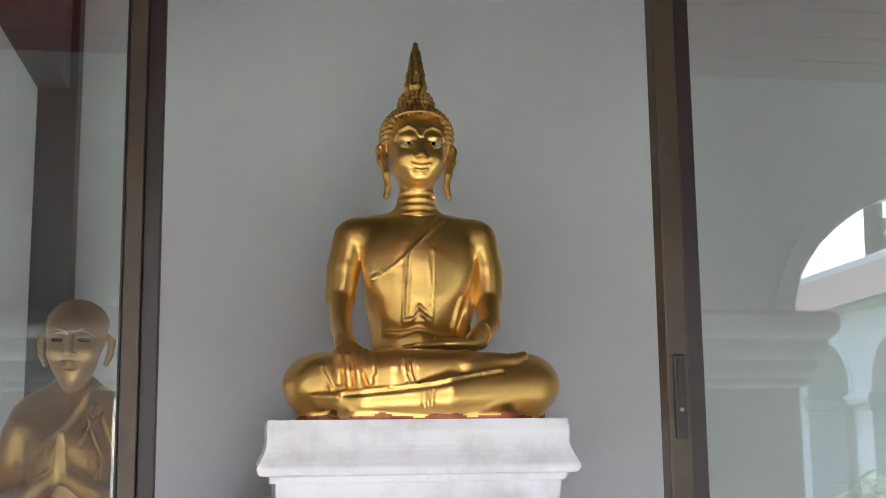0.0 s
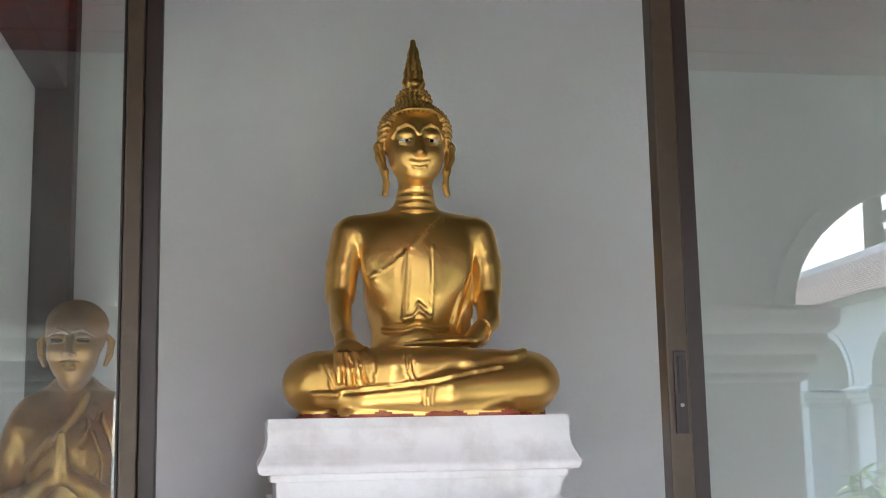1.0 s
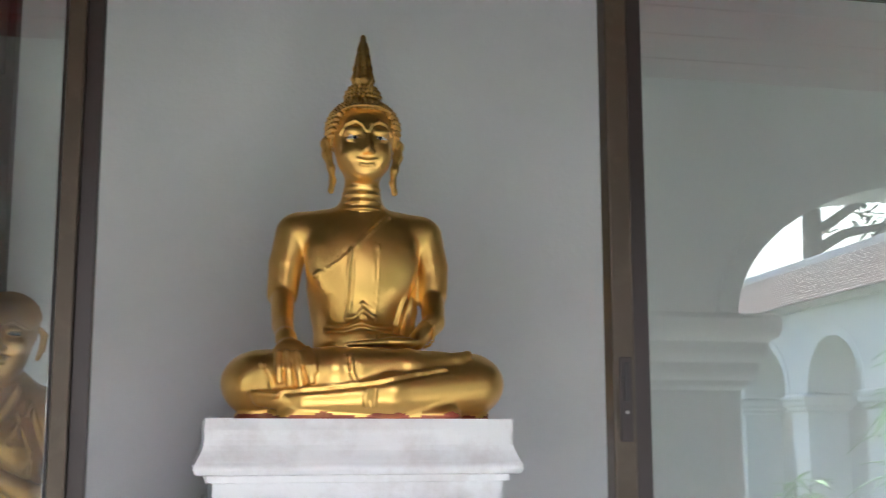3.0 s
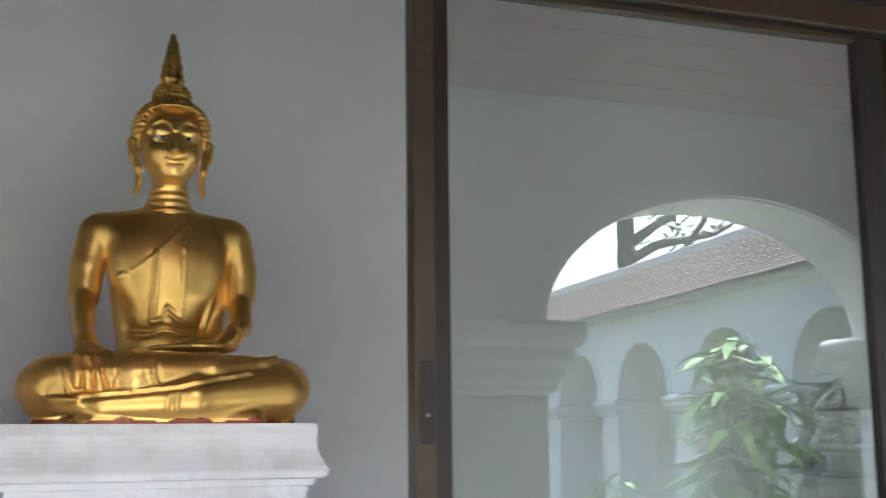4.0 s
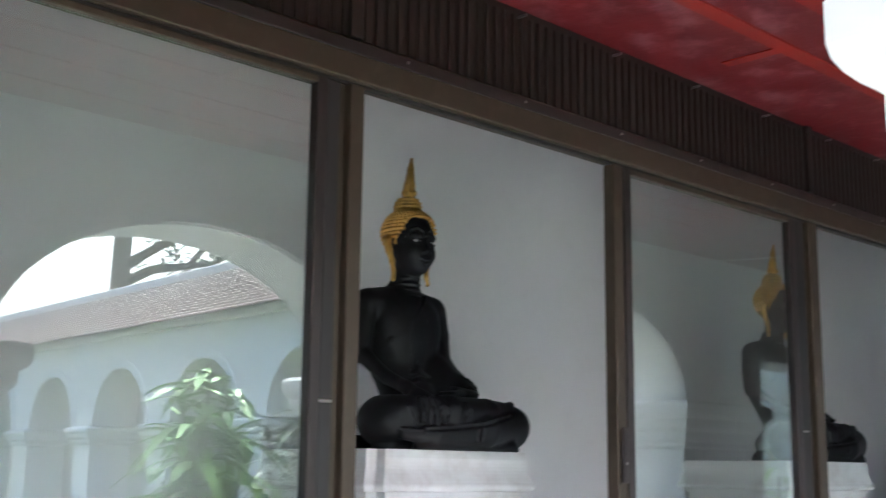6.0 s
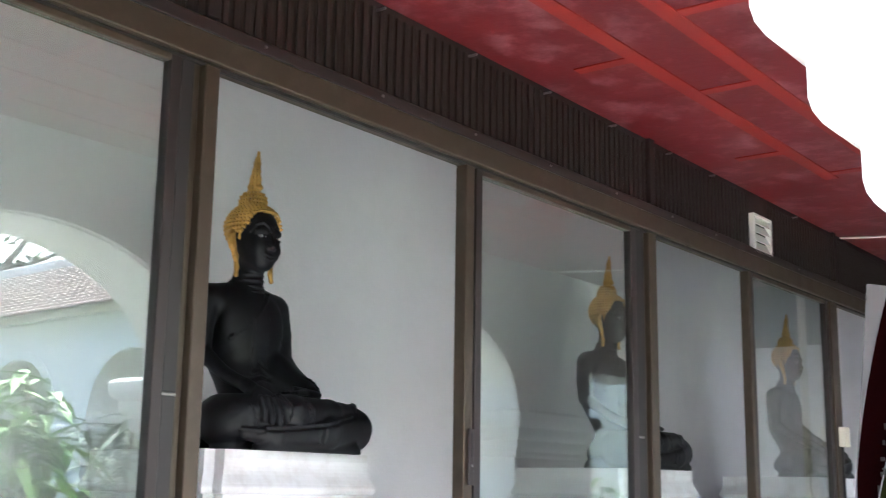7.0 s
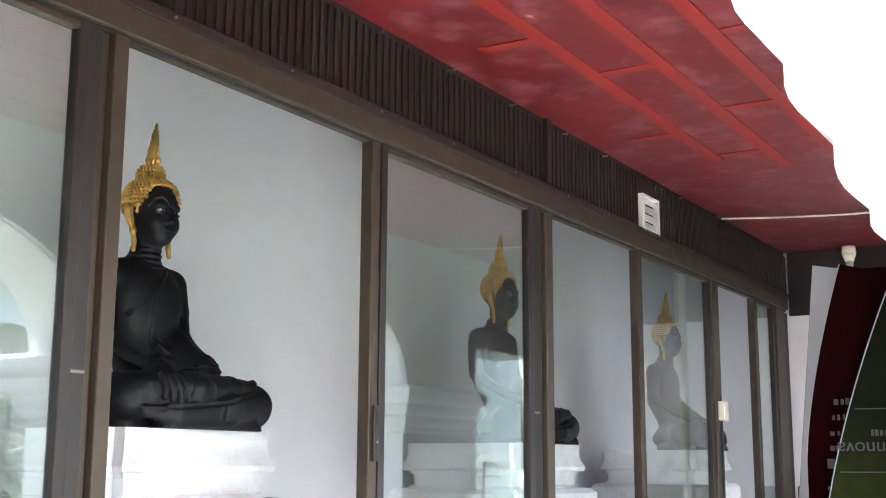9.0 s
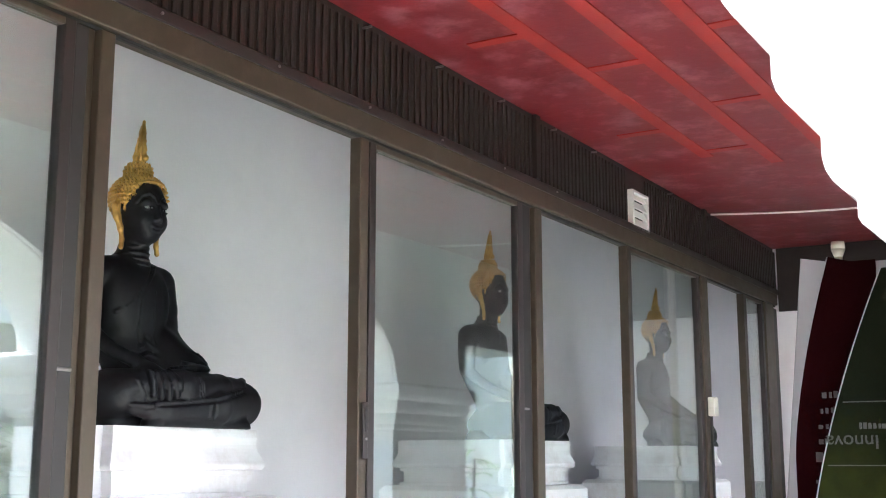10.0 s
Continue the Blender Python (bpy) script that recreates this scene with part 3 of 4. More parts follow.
def head_forms(F, z, ear=0):
    """Head with its face towards -y; z: height of the eyes."""
    F.blob((0, 0.005, z + 0.034), (0.090, 0.098, 0.091), 0.02)
    F.blob((0, -0.022, z - 0.035), (0.078, 0.070, 0.078), 0.03)
    F.blob((0, -0.052, z - 0.088), (0.036, 0.030, 0.024), 0.03)
    F.chain([(0, -0.088, z + 0.02), (0, -0.097, z - 0.015), (0, -0.104, z - 0.034)], [0.006, 0.008, 0.011], 0.010)
    for s in (-1, 1):
        F.blob((s * 0.034, -0.066, z - 0.038), (0.032, 0.026, 0.034), 0.025)
        F.blob((s * 0.037, -0.072, z + 0.021), (0.027, 0.024, 0.019), 0.005)
        F.blob((s * 0.010, -0.097, z - 0.040), (0.009, 0.009, 0.007), 0.006)
        # long lobed ear
        F.chain([(s * 0.094, 0.012, z + 0.026), (s * 0.104, 0.010, z + 0.004), (s * 0.101, 0.004, z - 0.030), (s * 0.090, -0.004, z - 0.070), (s * 0.085, -0.008, z - 0.110), (s * 0.090, -0.010, z - 0.138)],
                [0.011, 0.014, 0.013, 0.010, 0.008, 0.009], 0.010, mat=ear)
        F.chain([(s * 0.106, -0.003, z + 0.006), (s * 0.101, -0.009, z - 0.03), (s * 0.091, -0.013, z - 0.065)], [0.003, 0.003, 0.002], 0.002, mat=ear, cut=True)
        # lowered lid, eye, brow arc
        y = F.front(s * 0.036, z - 0.002)
        F.blob((s * 0.037, y + 0.003, z - 0.002), (0.019, 0.0065, 0.0048), 0.001, mat=2)
        F.blob((s * 0.036, y + 0.0005, z - 0.002), (0.0062, 0.0055, 0.0050), 0.0005, mat=3)
        F.hem([(s * 0.015, z - 0.001), (s * 0.026, z + 0.004), (s * 0.040, z + 0.005), (s * 0.058, z - 0.001)], 0.0034, 0.002)
        F.hem([(s * 0.017, z - 0.006), (s * 0.036, z - 0.010), (s * 0.056, z - 0.005)], 0.003, 0.002)
        F.hem([(s * 0.003, z + 0.016), (s * 0.012, z + 0.034), (s * 0.032, z + 0.045), (s * 0.054, z + 0.038), (s * 0.070, z + 0.012)], 0.0036, 0.002, 0.0, cut=True)
        F.hem([(s * 0.004, z + 0.024), (s * 0.014, z + 0.042), (s * 0.033, z + 0.053), (s * 0.056, z + 0.045), (s * 0.073, z + 0.018)], 0.0042, 0.003, 0.2)
    # lips
    F.hem([(-0.025, z - 0.060), (-0.010, z - 0.0635), (0, z - 0.065), (0.010, z - 0.0635), (0.025, z - 0.060)], 0.0046, 0.003, 0.1)
    F.hem([(-0.016, z - 0.074), (0, z - 0.077), (0.016, z - 0.074)], 0.0055, 0.003, 0.1)
    # neck with folds
    F.limb((0, 0.016, z - 0.26), (0, 0.010, z - 0.07), 0.056, 0.047, 0.02)
    for i in range(4):
        F.blob((0, 0.012, z - 0.128 - i * 0.021), (0.053 + 0.002 * i, 0.053 + 0.002 * i, 0.012), 0.005)


def hair_forms(F, z, mat, slim=1.0):
    C, R = (0.004, 0.020), (0.103, 0.106, 0.090)
    F.blob((0, C[0] + 0.012, z + C[1] + 0.006), (0.098, 0.096, 0.084), 0.003, mat=mat)
    # rows of small pointed curls above the hairline
    for i in range(17):
        e = radians(84 - 9.0 * i)
        ring = math.cos(e)
        n = max(4, int(2 * math.pi * ring * R[0] / 0.0150))
        for j in range(n):
            a = 2 * math.pi * (j + 0.5 * (i % 2)) / n
            w = Vector((ring * math.cos(a), ring * math.sin(a), math.sin(e)))
            x, y, h = R[0] * w.x, R[1] * w.y, R[2] * w.z + C[1]
            line = 0.076 - 2.6 * max(0, abs(x) - 0.060) if y < -0.01 else -0.05 + (0.06 if y < 0.025 else 0.0)
            if h > line:
                p = Vector((x, y + C[0], z + h))
                F.limb(p - 0.004 * w, p + 0.005 * w, 0.0072, 0.0035, 0.0005, mat=mat)
    # smooth band along the hairline
    pts = [(-0.091, -0.018, z - 0.03), (-0.090, -0.030, z + 0.02), (-0.083, -0.046, z + 0.050), (-0.066, -0.064, z + 0.064), (-0.035, -0.081, z + 0.073),
           (0, -0.086, z + 0.074), (0.035, -0.081, z + 0.073), (0.066, -0.064, z + 0.064), (0.083, -0.046, z + 0.050), (0.090, -0.030, z + 0.02), (0.091, -0.018, z - 0.03)]
    F.chain(pts, [0.0042] * len(pts), 0.002, mat=mat)
    # top-knot: beaded rings set off from the cap by a crease
    for i, (dz, r) in enumerate(((0.108, 0.049), (0.121, 0.050), (0.135, 0.046), (0.148, 0.037))):
        n = int(2 * math.pi * r / 0.0125)
        F.blob((0, 0.012, z + dz), (r - 0.004, r - 0.004, 0.010), 0.002, mat=mat)
        for j in range(n):
            a = 2 * math.pi * (j + 0.5 * (i % 2)) / n
            c, q = math.cos(a), math.sin(a)
            F.limb((r * c, 0.012 + r * q, z + dz - 0.002), ((r + 0.004) * c, 0.012 + (r + 0.004) * q, z + dz + 0.003), 0.0056, 0.003, 0.001, mat=mat)
    # flame finial: a tapering stem with three rings of tongues and a bead in front
    F.chain([(0, 0.012, z + 0.152), (0, 0.012, z + 0.178), (0, 0.012, z + 0.225), (0, 0.012, z + 0.27), (0, 0.012, z + 0.305)],
            [0.026 * slim, 0.023 * slim, 0.016 * slim, 0.0105 * slim, 0.0085 * slim], 0.003, mat=mat)
    F.blob((0, -0.016, z + 0.170), (0.013, 0.011, 0.012), 0.002, mat=mat)
    for lift, r, m in ((0.0, 0.031, 8), (0.030, 0.025, 7), (0.060, 0.0185, 6), (0.088, 0.0135, 5)):
        r *= slim
        for k in range(m):
            a = 2 * math.pi * k / m + 9 * lift
            F.chain([(r * 0.75 * math.cos(a), 0.012 + r * 0.75 * math.sin(a), z + 0.157 + lift), (r * math.cos(a + .15), 0.012 + r * math.sin(a + .15), z + 0.176 + lift),
                     (r * 0.86 * math.cos(a + .3), 0.012 + r * 0.86 * math.sin(a + .3), z + 0.201 + lift)], [0.0062, 0.0055, 0.0018], 0.0012, mat=mat)


def seated_body(F):
    """Cross-legged figure, right hand over the knee, left hand in the lap; faces -y, sits on z = 0."""
    F.blob((0, 0.03, 0.08), (0.2, 0.17, 0.088), 0.04)
    F.chain([(0, 0.06, 0.12), (0, 0.055, 0.24), (0, 0.045, 0.36), (0, 0.04, 0.46)], [0.125, 0.112, 0.135, 0.135], 0.04, flat=0.74)
    F.limb((-0.115, 0.05, 0.525), (0.115, 0.05, 0.525), 0.062, 0.062, 0.05)
    F.limb((0, 0.03, 0.5), (0, 0.02, 0.63), 0.066, 0.055, 0.03)
    for s in (-1, 1):
        F.blob((s * 0.07, -0.012, 0.435), (0.085, 0.04, 0.085), 0.05)
        F.blob((s * 0.175, 0.045, 0.525), (0.052, 0.055, 0.055), 0.03)
        # thighs and knees
        F.limb((s * 0.10, 0.02, 0.09), (s * 0.29, -0.12, 0.092), 0.092, 0.082, 0.04)
        F.blob((s * 0.305, -0.135, 0.094), (0.088, 0.10, 0.078), 0.03)
    # upper shin across the front, resting foot, lower shin
    F.chain([(-0.29, -0.17, 0.108), (-0.10, -0.245, 0.122), (0.10, -0.235, 0.135), (0.20, -0.20, 0.142)], [0.072, 0.062, 0.046, 0.036], 0.010)
    F.chain([(0.18, -0.215, 0.148), (0.245, -0.205, 0.155), (0.278, -0.195, 0.17)], [0.028, 0.020, 0.013], 0.008)
    F.chain([(0.29, -0.17, 0.085), (0.05, -0.265, 0.066), (-0.18, -0.255, 0.05), (-0.29, -0.22, 0.052)], [0.076, 0.058, 0.04, 0.022], 0.008)
    for i in range(4):
        F.limb((-0.25 - 0.012 * i, -0.268 + 0.012 * i, 0.060 - 0.004 * i), (-0.315 + 0.005 * i, -0.23 + 0.005 * i, 0.064 - 0.005 * i), 0.009, 0.007, 0.004)
    for pts in ([(-0.075, 0.158), (-0.07, 0.12), (-0.055, 0.09)], [(-0.06, 0.16), (-0.055, 0.12), (-0.042, 0.092)],
                [(-0.018, 0.075), (-0.022, 0.05), (-0.02, 0.03)], [(-0.006, 0.078), (-0.010, 0.05), (-0.008, 0.03)],
                [(-0.29, 0.14), (-0.27, 0.10), (-0.262, 0.075)], [(-0.24, 0.069), (-0.1, 0.081), (0.0, 0.092), (0.1, 0.113), (0.2, 0.13)]):
        F.hem(pts, 0.006, 0.002, 0.2)
        F.hem([(x + 0.009, z - 0.006) for x, z in pts], 0.005, 0.002, 0.0, cut=True)
    # arm over the knee: sleeve, forearm, hand
    F.chain([(-0.185, 0.045, 0.52), (-0.207, 0.04, 0.43), (-0.217, 0.03, 0.345)], [0.052, 0.047, 0.043], 0.006)
    F.chain([(-0.217, 0.03, 0.35), (-0.225, -0.09, 0.25), (-0.222, -0.18, 0.205)], [0.033, 0.030, 0.025], 0.003)
    F.chain([(-0.222, -0.175, 0.208), (-0.215, -0.222, 0.165)], [0.028, 0.030], 0.012)
    F.blob((-0.214, -0.225, 0.168), (0.046, 0.026, 0.036), 0.014)
    for i in range(4):
        x = -0.247 + 0.0215 * i
        F.hem([(x, 0.165), (x + 0.003 * i, 0.13), (x + 0.006 * i + 0.002, 0.086 + 0.007 * abs(i - 1.6))], 0.0112, 0.0015, -0.35)
    F.hem([(-0.172, 0.175), (-0.158, 0.15), (-0.156, 0.12)], 0.0105, 0.0015, -0.35)
    # arm into the lap
    F.chain([(0.185, 0.045, 0.52), (0.205, 0.04, 0.43), (0.208, 0.03, 0.345)], [0.052, 0.047, 0.043], 0.006)
    F.chain([(0.208, 0.03, 0.35), (0.205, -0.05, 0.265), (0.145, -0.14, 0.212)], [0.034, 0.032, 0.026], 0.003)
    F.blob((0.085, -0.165, 0.203), (0.06, 0.035, 0.016), 0.012)
    for i in range(4):
        F.limb((0.05, -0.145 - 0.014 * i, 0.203), (-0.055 + 0.006 * i, -0.17 - 0.016 * i, 0.196), 0.010, 0.007, 0.003)
    F.limb((0.10, -0.15, 0.215), (0.035, -0.155, 0.22), 0.010, 0.008, 0.004)
    # cuff at the wrist
    for i in range(12):
        a0, a1 = (2 * math.pi * k / 12 for k in (i, i + 1))
        F.limb(*[(0.175 + 0.022 * math.cos(a), -0.11 - 0.018 * math.cos(a), 0.232 + 0.036 * math.sin(a)) for a in (a0, a1)], 0.004, 0.004, 0.003)
    # robe over one shoulder, hanging sash and belt: hems with a groove beside them
    sash = [(-0.036, 0.46), (-0.04, 0.40), (-0.042, 0.275), (-0.022, 0.279), (-0.004, 0.305), (0.014, 0.29), (0.034, 0.277), (0.034, 0.36), (0.030, 0.45), (0.034, 0.475)]
    for pts in ([(-0.135, 0.388), (-0.08, 0.425), (-0.03, 0.47), (0.03, 0.53), (0.07, 0.565)], sash,
                [(-0.1, 0.245), (-0.05, 0.241), (-0.004, 0.253), (0.05, 0.243), (0.095, 0.245)]):
        F.hem(pts, 0.0065, 0.002, 0.2)
        F.hem([(x * 0.93 + 0.002, z + 0.010) for x, z in pts], 0.0055, 0.002, 0.0, cut=True)
    F.chain([(0.145, 0.0, 0.42), (0.122, -0.02, 0.34), (0.105, -0.02, 0.26)], [0.007, 0.007, 0.006], 0.006)
    F.chain([(0.14, 0.03, 0.40), (0.15, 0.03, 0.30), (0.14, 0.0, 0.2)], [0.02, 0.018, 0.02], 0.01)
    for a, b in (((-0.30, -0.14), (0.30, -0.14)), ((-0.2, -0.235), (0.2, -0.235)), ((-0.3, 0.02), (0.3, 0.02))):
        F.limb((*a, 0.0), (*b, 0.0), 0.05, 0.05, 0.01)


def flatten_below(F):
    z = F.lo[2] + F.h * np.arange(F.n[2])
    F.d = np.maximum(F.d, (0.0 - z)[None, None, :].astype(np.float32))


def set_back(v):
    """Slimmer shoulders, the upper body set back over the hips, the finial leaning forward."""
    v = v.copy()
    x, y, z = v.T
    up = np.clip((z - 0.14) / 0.2, 0, 1)
    up = up * up * (3 - 2 * up)
    v[:, 1] = y + 0.085 * up - 0.02 * np.clip((z - 0.90) / 0.2, 0, 1)
    v[:, 0] = x * (1 - 0.05 * up * (z < 0.6))
    return v


def broaden(v):
    """Broader, slightly raised shoulders over the hips."""
    v = v.copy()
    x, y, z = v.T
    up = np.clip((z - 0.16) / 0.25, 0, 1)
    up = up * up * (3 - 2 * up)
    v[:, 0] = x * (1 + 0.05 * up) + 0.008 * up
    v[:, 2] = z + 0.009 * up
    return v


def seated_statue(mats, ear, eye=0.798, bend=None, filled=False):
    body = Field((-0.43, -0.38, -0.02), (0.43, 0.24, 0.64), 0.0052)
    seated_body(body)
    if filled:
        # robe falling from the arm to the lap
        body.limb((0.175, 0.03, 0.36), (0.15, -0.06, 0.22), 0.05, 0.055, 0.03)
        body.blob((0.12, -0.02, 0.26), (0.08, 0.09, 0.09), 0.03)
    flatten_below(body)
    head = Field((-0.15, -0.16, 0.545), (0.15, 0.16, 1.14), 0.0032)
    head_forms(head, eye - 0.024, ear)
    hair_forms(head, eye, 1, 0.72 if filled else 1.0)
    return statue_object("seated_statue", [body, head], mats, bend, 0.010)


PED_Z, BLACK_Z = 1.558, 1.603
TALL = Matrix.Diagonal((1, 1, 1.036, 1))
gold_statue = seated_statue([GOLD, GOLD_DULL, EYE_WHITE, EYE_DARK, RED_EDGE], 0, bend=broaden)
gold_statue.matrix_basis = pose(0.458, 0.86, PED_Z) @ Matrix.Diagonal((0.968, 1, 1, 1))
tagged(gold_statue, "gilded seated statue with a flame finial on a white pedestal", "statue", "seated statues")
black_statue = seated_statue([BLACK, GOLD_DULL, EYE_WHITE, EYE_DARK, BLACK], 1, 0.778, set_back, True)
black_statue.matrix_basis = pose(3.30, 0.80, BLACK_Z) @ TALL
tagged(black_statue, "black seated statue with gilded hair on a white pedestal", "statue", "seated statues")
for x in (5.99, 8.60):
    copy_thing(black_statue, pose(x, 0.80, BLACK_Z) @ TALL)


def short_head(v):
    """A rounder, shorter head on the small statue."""
    v = v.copy()
    z = v[:, 2]
    v[:, 2] = z + 0.18 * np.clip((z - 0.47) / 0.06, 0, 1) * (0.769 - z)
    return v


def kneeling_statue():
    F = Field((-0.28, -0.26, -0.02), (0.28, 0.22, 0.62), 0.006)
    F.blob((0, 0.03, 0.08), (0.2, 0.18, 0.1), 0.04)
    F.chain([(0, 0.03, 0.1), (0, 0.02, 0.25), (0, 0.01, 0.38), (0, 0.02, 0.47)], [0.11, 0.105, 0.12, 0.08], 0.05, flat=0.8)
    for s in (-1, 1):
        F.blob((s * 0.115, 0.02, 0.45), (0.075, 0.06, 0.055), 0.05)
        F.chain([(s * 0.155, 0.02, 0.43), (s * 0.185, 0.0, 0.33), (s * 0.175, -0.05, 0.26)], [0.05, 0.045, 0.04], 0.02)
        F.chain([(s * 0.175, -0.05, 0.26), (s * 0.09, -0.13, 0.29), (s * 0.018, -0.165, 0.335)], [0.04, 0.03, 0.02], 0.015)
        F.limb((s * 0.012, -0.168, 0.33), (s * 0.006, -0.172, 0.435), 0.016, 0.007, 0.006)
        F.limb((s * 0.1, 0.0, 0.06), (s * 0.14, -0.17, 0.06), 0.085, 0.07, 0.03)
    F.chain([(-0.12, -0.06, 0.36), (-0.04, -0.115, 0.42), (0.05, -0.08, 0.5)], [0.01, 0.012, 0.012], 0.008)
    F.chain([(0.06, -0.11, 0.47), (0.10, -0.11, 0.38), (0.10, -0.1, 0.25)], [0.007] * 3, 0.006)
    F.chain([(0.10, -0.095, 0.47), (0.145, -0.075, 0.36), (0.14, -0.08, 0.2)], [0.01] * 3, 0.006)
    # folds of the robe from the shoulder, its hem and the hanging end
    for pts in ([(-0.115, 0.35), (-0.075, 0.385), (-0.04, 0.42)], [(-0.11, 0.31), (-0.05, 0.36)], [(0.03, 0.45), (0.065, 0.49)],
                [(0.03, 0.41), (0.085, 0.485)], [(0.035, 0.36), (0.07, 0.335), (0.105, 0.39)], [(-0.03, 0.26), (-0.032, 0.17)], [(0.045, 0.26), (0.05, 0.17)]):
        F.hem(pts, 0.004, 0.003, 0.1)
        F.hem([(x + 0.007, z - 0.007) for x, z in pts], 0.004, 0.003, 0.0, cut=True)
    flatten_below(F)
    H = Field((-0.14, -0.16, 0.44), (0.14, 0.16, 0.80), 0.0036)
    z = 0.635
    H.blob((0, 0.01, z + 0.03), (0.088, 0.10, 0.095), 0.02)
    H.blob((0, -0.03, z - 0.045), (0.07, 0.068, 0.08), 0.03)
    H.blob((0, 0.028, z + 0.055), (0.0895, 0.094, 0.079), 0.002, mat=1)
    for s in (-1, 1):
        H.blob((s * 0.038, -0.068, z - 0.035), (0.032, 0.027, 0.034), 0.02)
        H.chain([(s * 0.010, -0.098, z + 0.024), (s * 0.035, -0.096, z + 0.032), (s * 0.066, -0.07, z + 0.014)], [0.005, 0.005, 0.004], 0.005)
        H.blob((s * 0.037, -0.089, z + 0.008), (0.022, 0.012, 0.011), 0.004)
        H.blob((s * 0.037, -0.089, z - 0.004), (0.02, 0.010, 0.004), 0.002, mat=2)
        H.chain([(s * 0.092, 0.012, z + 0.022), (s * 0.103, 0.014, z + 0.004), (s * 0.099, 0.008, z - 0.036), (s * 0.088, 0.0, z - 0.066)], [0.008, 0.011, 0.010, 0.007], 0.004)
        H.chain([(s * 0.104, 0.002, z + 0.006), (s * 0.100, -0.002, z - 0.032)], [0.006, 0.005], 0.002, cut=True)
        H.blob((s * 0.012, -0.106, z - 0.045), (0.010, 0.010, 0.008), 0.006)
        H.limb((0, -0.104, z - 0.068), (s * 0.026, -0.094, z - 0.066), 0.007, 0.003, 0.004)
    H.chain([(0, -0.096, z + 0.01), (0, -0.112, z - 0.025), (0, -0.118, z - 0.04)], [0.009, 0.01, 0.013], 0.008)
    H.limb((-0.014, -0.101, z - 0.081), (0.014, -0.101, z - 0.081), 0.008, 0.008, 0.006)
    H.blob((0, -0.06, z - 0.1), (0.03, 0.03, 0.024), 0.02)
    H.limb((0, 0.012, z - 0.2), (0, 0.008, z - 0.07), 0.052, 0.046, 0.02)
    for i in range(3):
        H.blob((0, 0.01, z - 0.12 - i * 0.02), (0.052 + 0.003 * i, 0.052 + 0.003 * i, 0.011), 0.004)
    # cropped curls over the scalp
    for i in range(420):
        a, e = i * 2.39996, math.asin(1 - i / 420)
        y = 0.028 + 0.094 * math.sin(a) * math.cos(e)
        if y > -0.04 or e > 0.62:
            H.blob((0.0895 * math.cos(a) * math.cos(e), y, z + 0.055 + 0.079 * math.sin(e)), 0.0042, 0.001, mat=1)
    return statue_object("kneeling_statue", [F, H], [TARNISHED, TARNISHED, EYE_DARK], short_head)


monk = kneeling_statue()
monk.matrix_basis = pose(-0.43, 0.52, 1.10) @ Matrix.Diagonal((0.82, 1, 0.985, 1))
tagged(monk, "smaller gilded statue with palms pressed together, behind the glass pane", "statue")


# ---- pedestals ----
def ring_plan(h, d, notch):
    """Plan of a pedestal: a rectangle, its corners stepped back by the notch."""
    if not notch:
        return [(-h, -d), (h, -d), (h, d), (-h, d)]
    a, b = h - notch, d - notch
    return [(-a, -d), (a, -d), (a, -b), (h, -b), (h, b), (a, b), (a, d), (-a, d), (-a, b), (-h, b), (-h, -b), (-a, -b)]


def moulded(profile, notch):
    bm = bmesh.new()
    rings = [[bm.verts.new((x, y, z)) for x, y in ring_plan(h, h * 0.86, notch)] for z, h in profile]
    for a, b in zip(rings, rings[1:]):
        for i in range(len(a)):
            j = (i + 1) % len(a)
            bm.faces.new((a[i], a[j], b[j], b[i]))
    bm.faces.new(rings[0][::-1])
    bm.faces.new(rings[-1])
    sharp = [e for e in bm.edges if len(e.link_faces) == 2 and e.calc_face_angle(0) > 0.6]
    bmesh.ops.bevel(bm, geom=sharp, offset=0.003, segments=2, profile=0.5, affect="EDGES", clamp_overlap=True)
    return bm


def pedestal(label, group, height, notch=0.0):
    p = thing("pedestal", label, "pedestal", group=group)
    H = 0.393
    top = height - FLOOR_IN
    prof = [(top - 0.141, H + 0.012)] + arc_profile(top - 0.138, H + 0.020, top - 0.110, H + 0.021, 0.006) \
        + arc_profile(top - 0.105, H + 0.019, top - 0.028, H + 0.002, -0.008) + [(top, H)]
    part("cap_slab", moulded(prof, notch), PEDESTAL, p, "white slab with a flared moulded edge")
    prof = [(top - 0.232, H - 0.003), (top - 0.2175, H - 0.003), (top - 0.2165, H - 0.022), (top - 0.160, H - 0.022), (top - 0.159, H - 0.006), (top - 0.1415, H - 0.006)]
    part("die", moulded(prof, notch), PEDESTAL, p, "recessed white band between two fillets")
    prof = [(0.40, H + 0.08), (top - 0.256, H + 0.08), (top - 0.2325, H + 0.055)]
    part("block", moulded(prof, notch), PEDESTAL, p)
    prof = [(0, H + 0.14), (0.30, H + 0.14)] + arc_profile(0.301, H + 0.13, 0.38, H + 0.09, -0.01) + [(0.3995, H + 0.085)]
    part("foot", moulded(prof, notch), PEDESTAL, p)
    return p


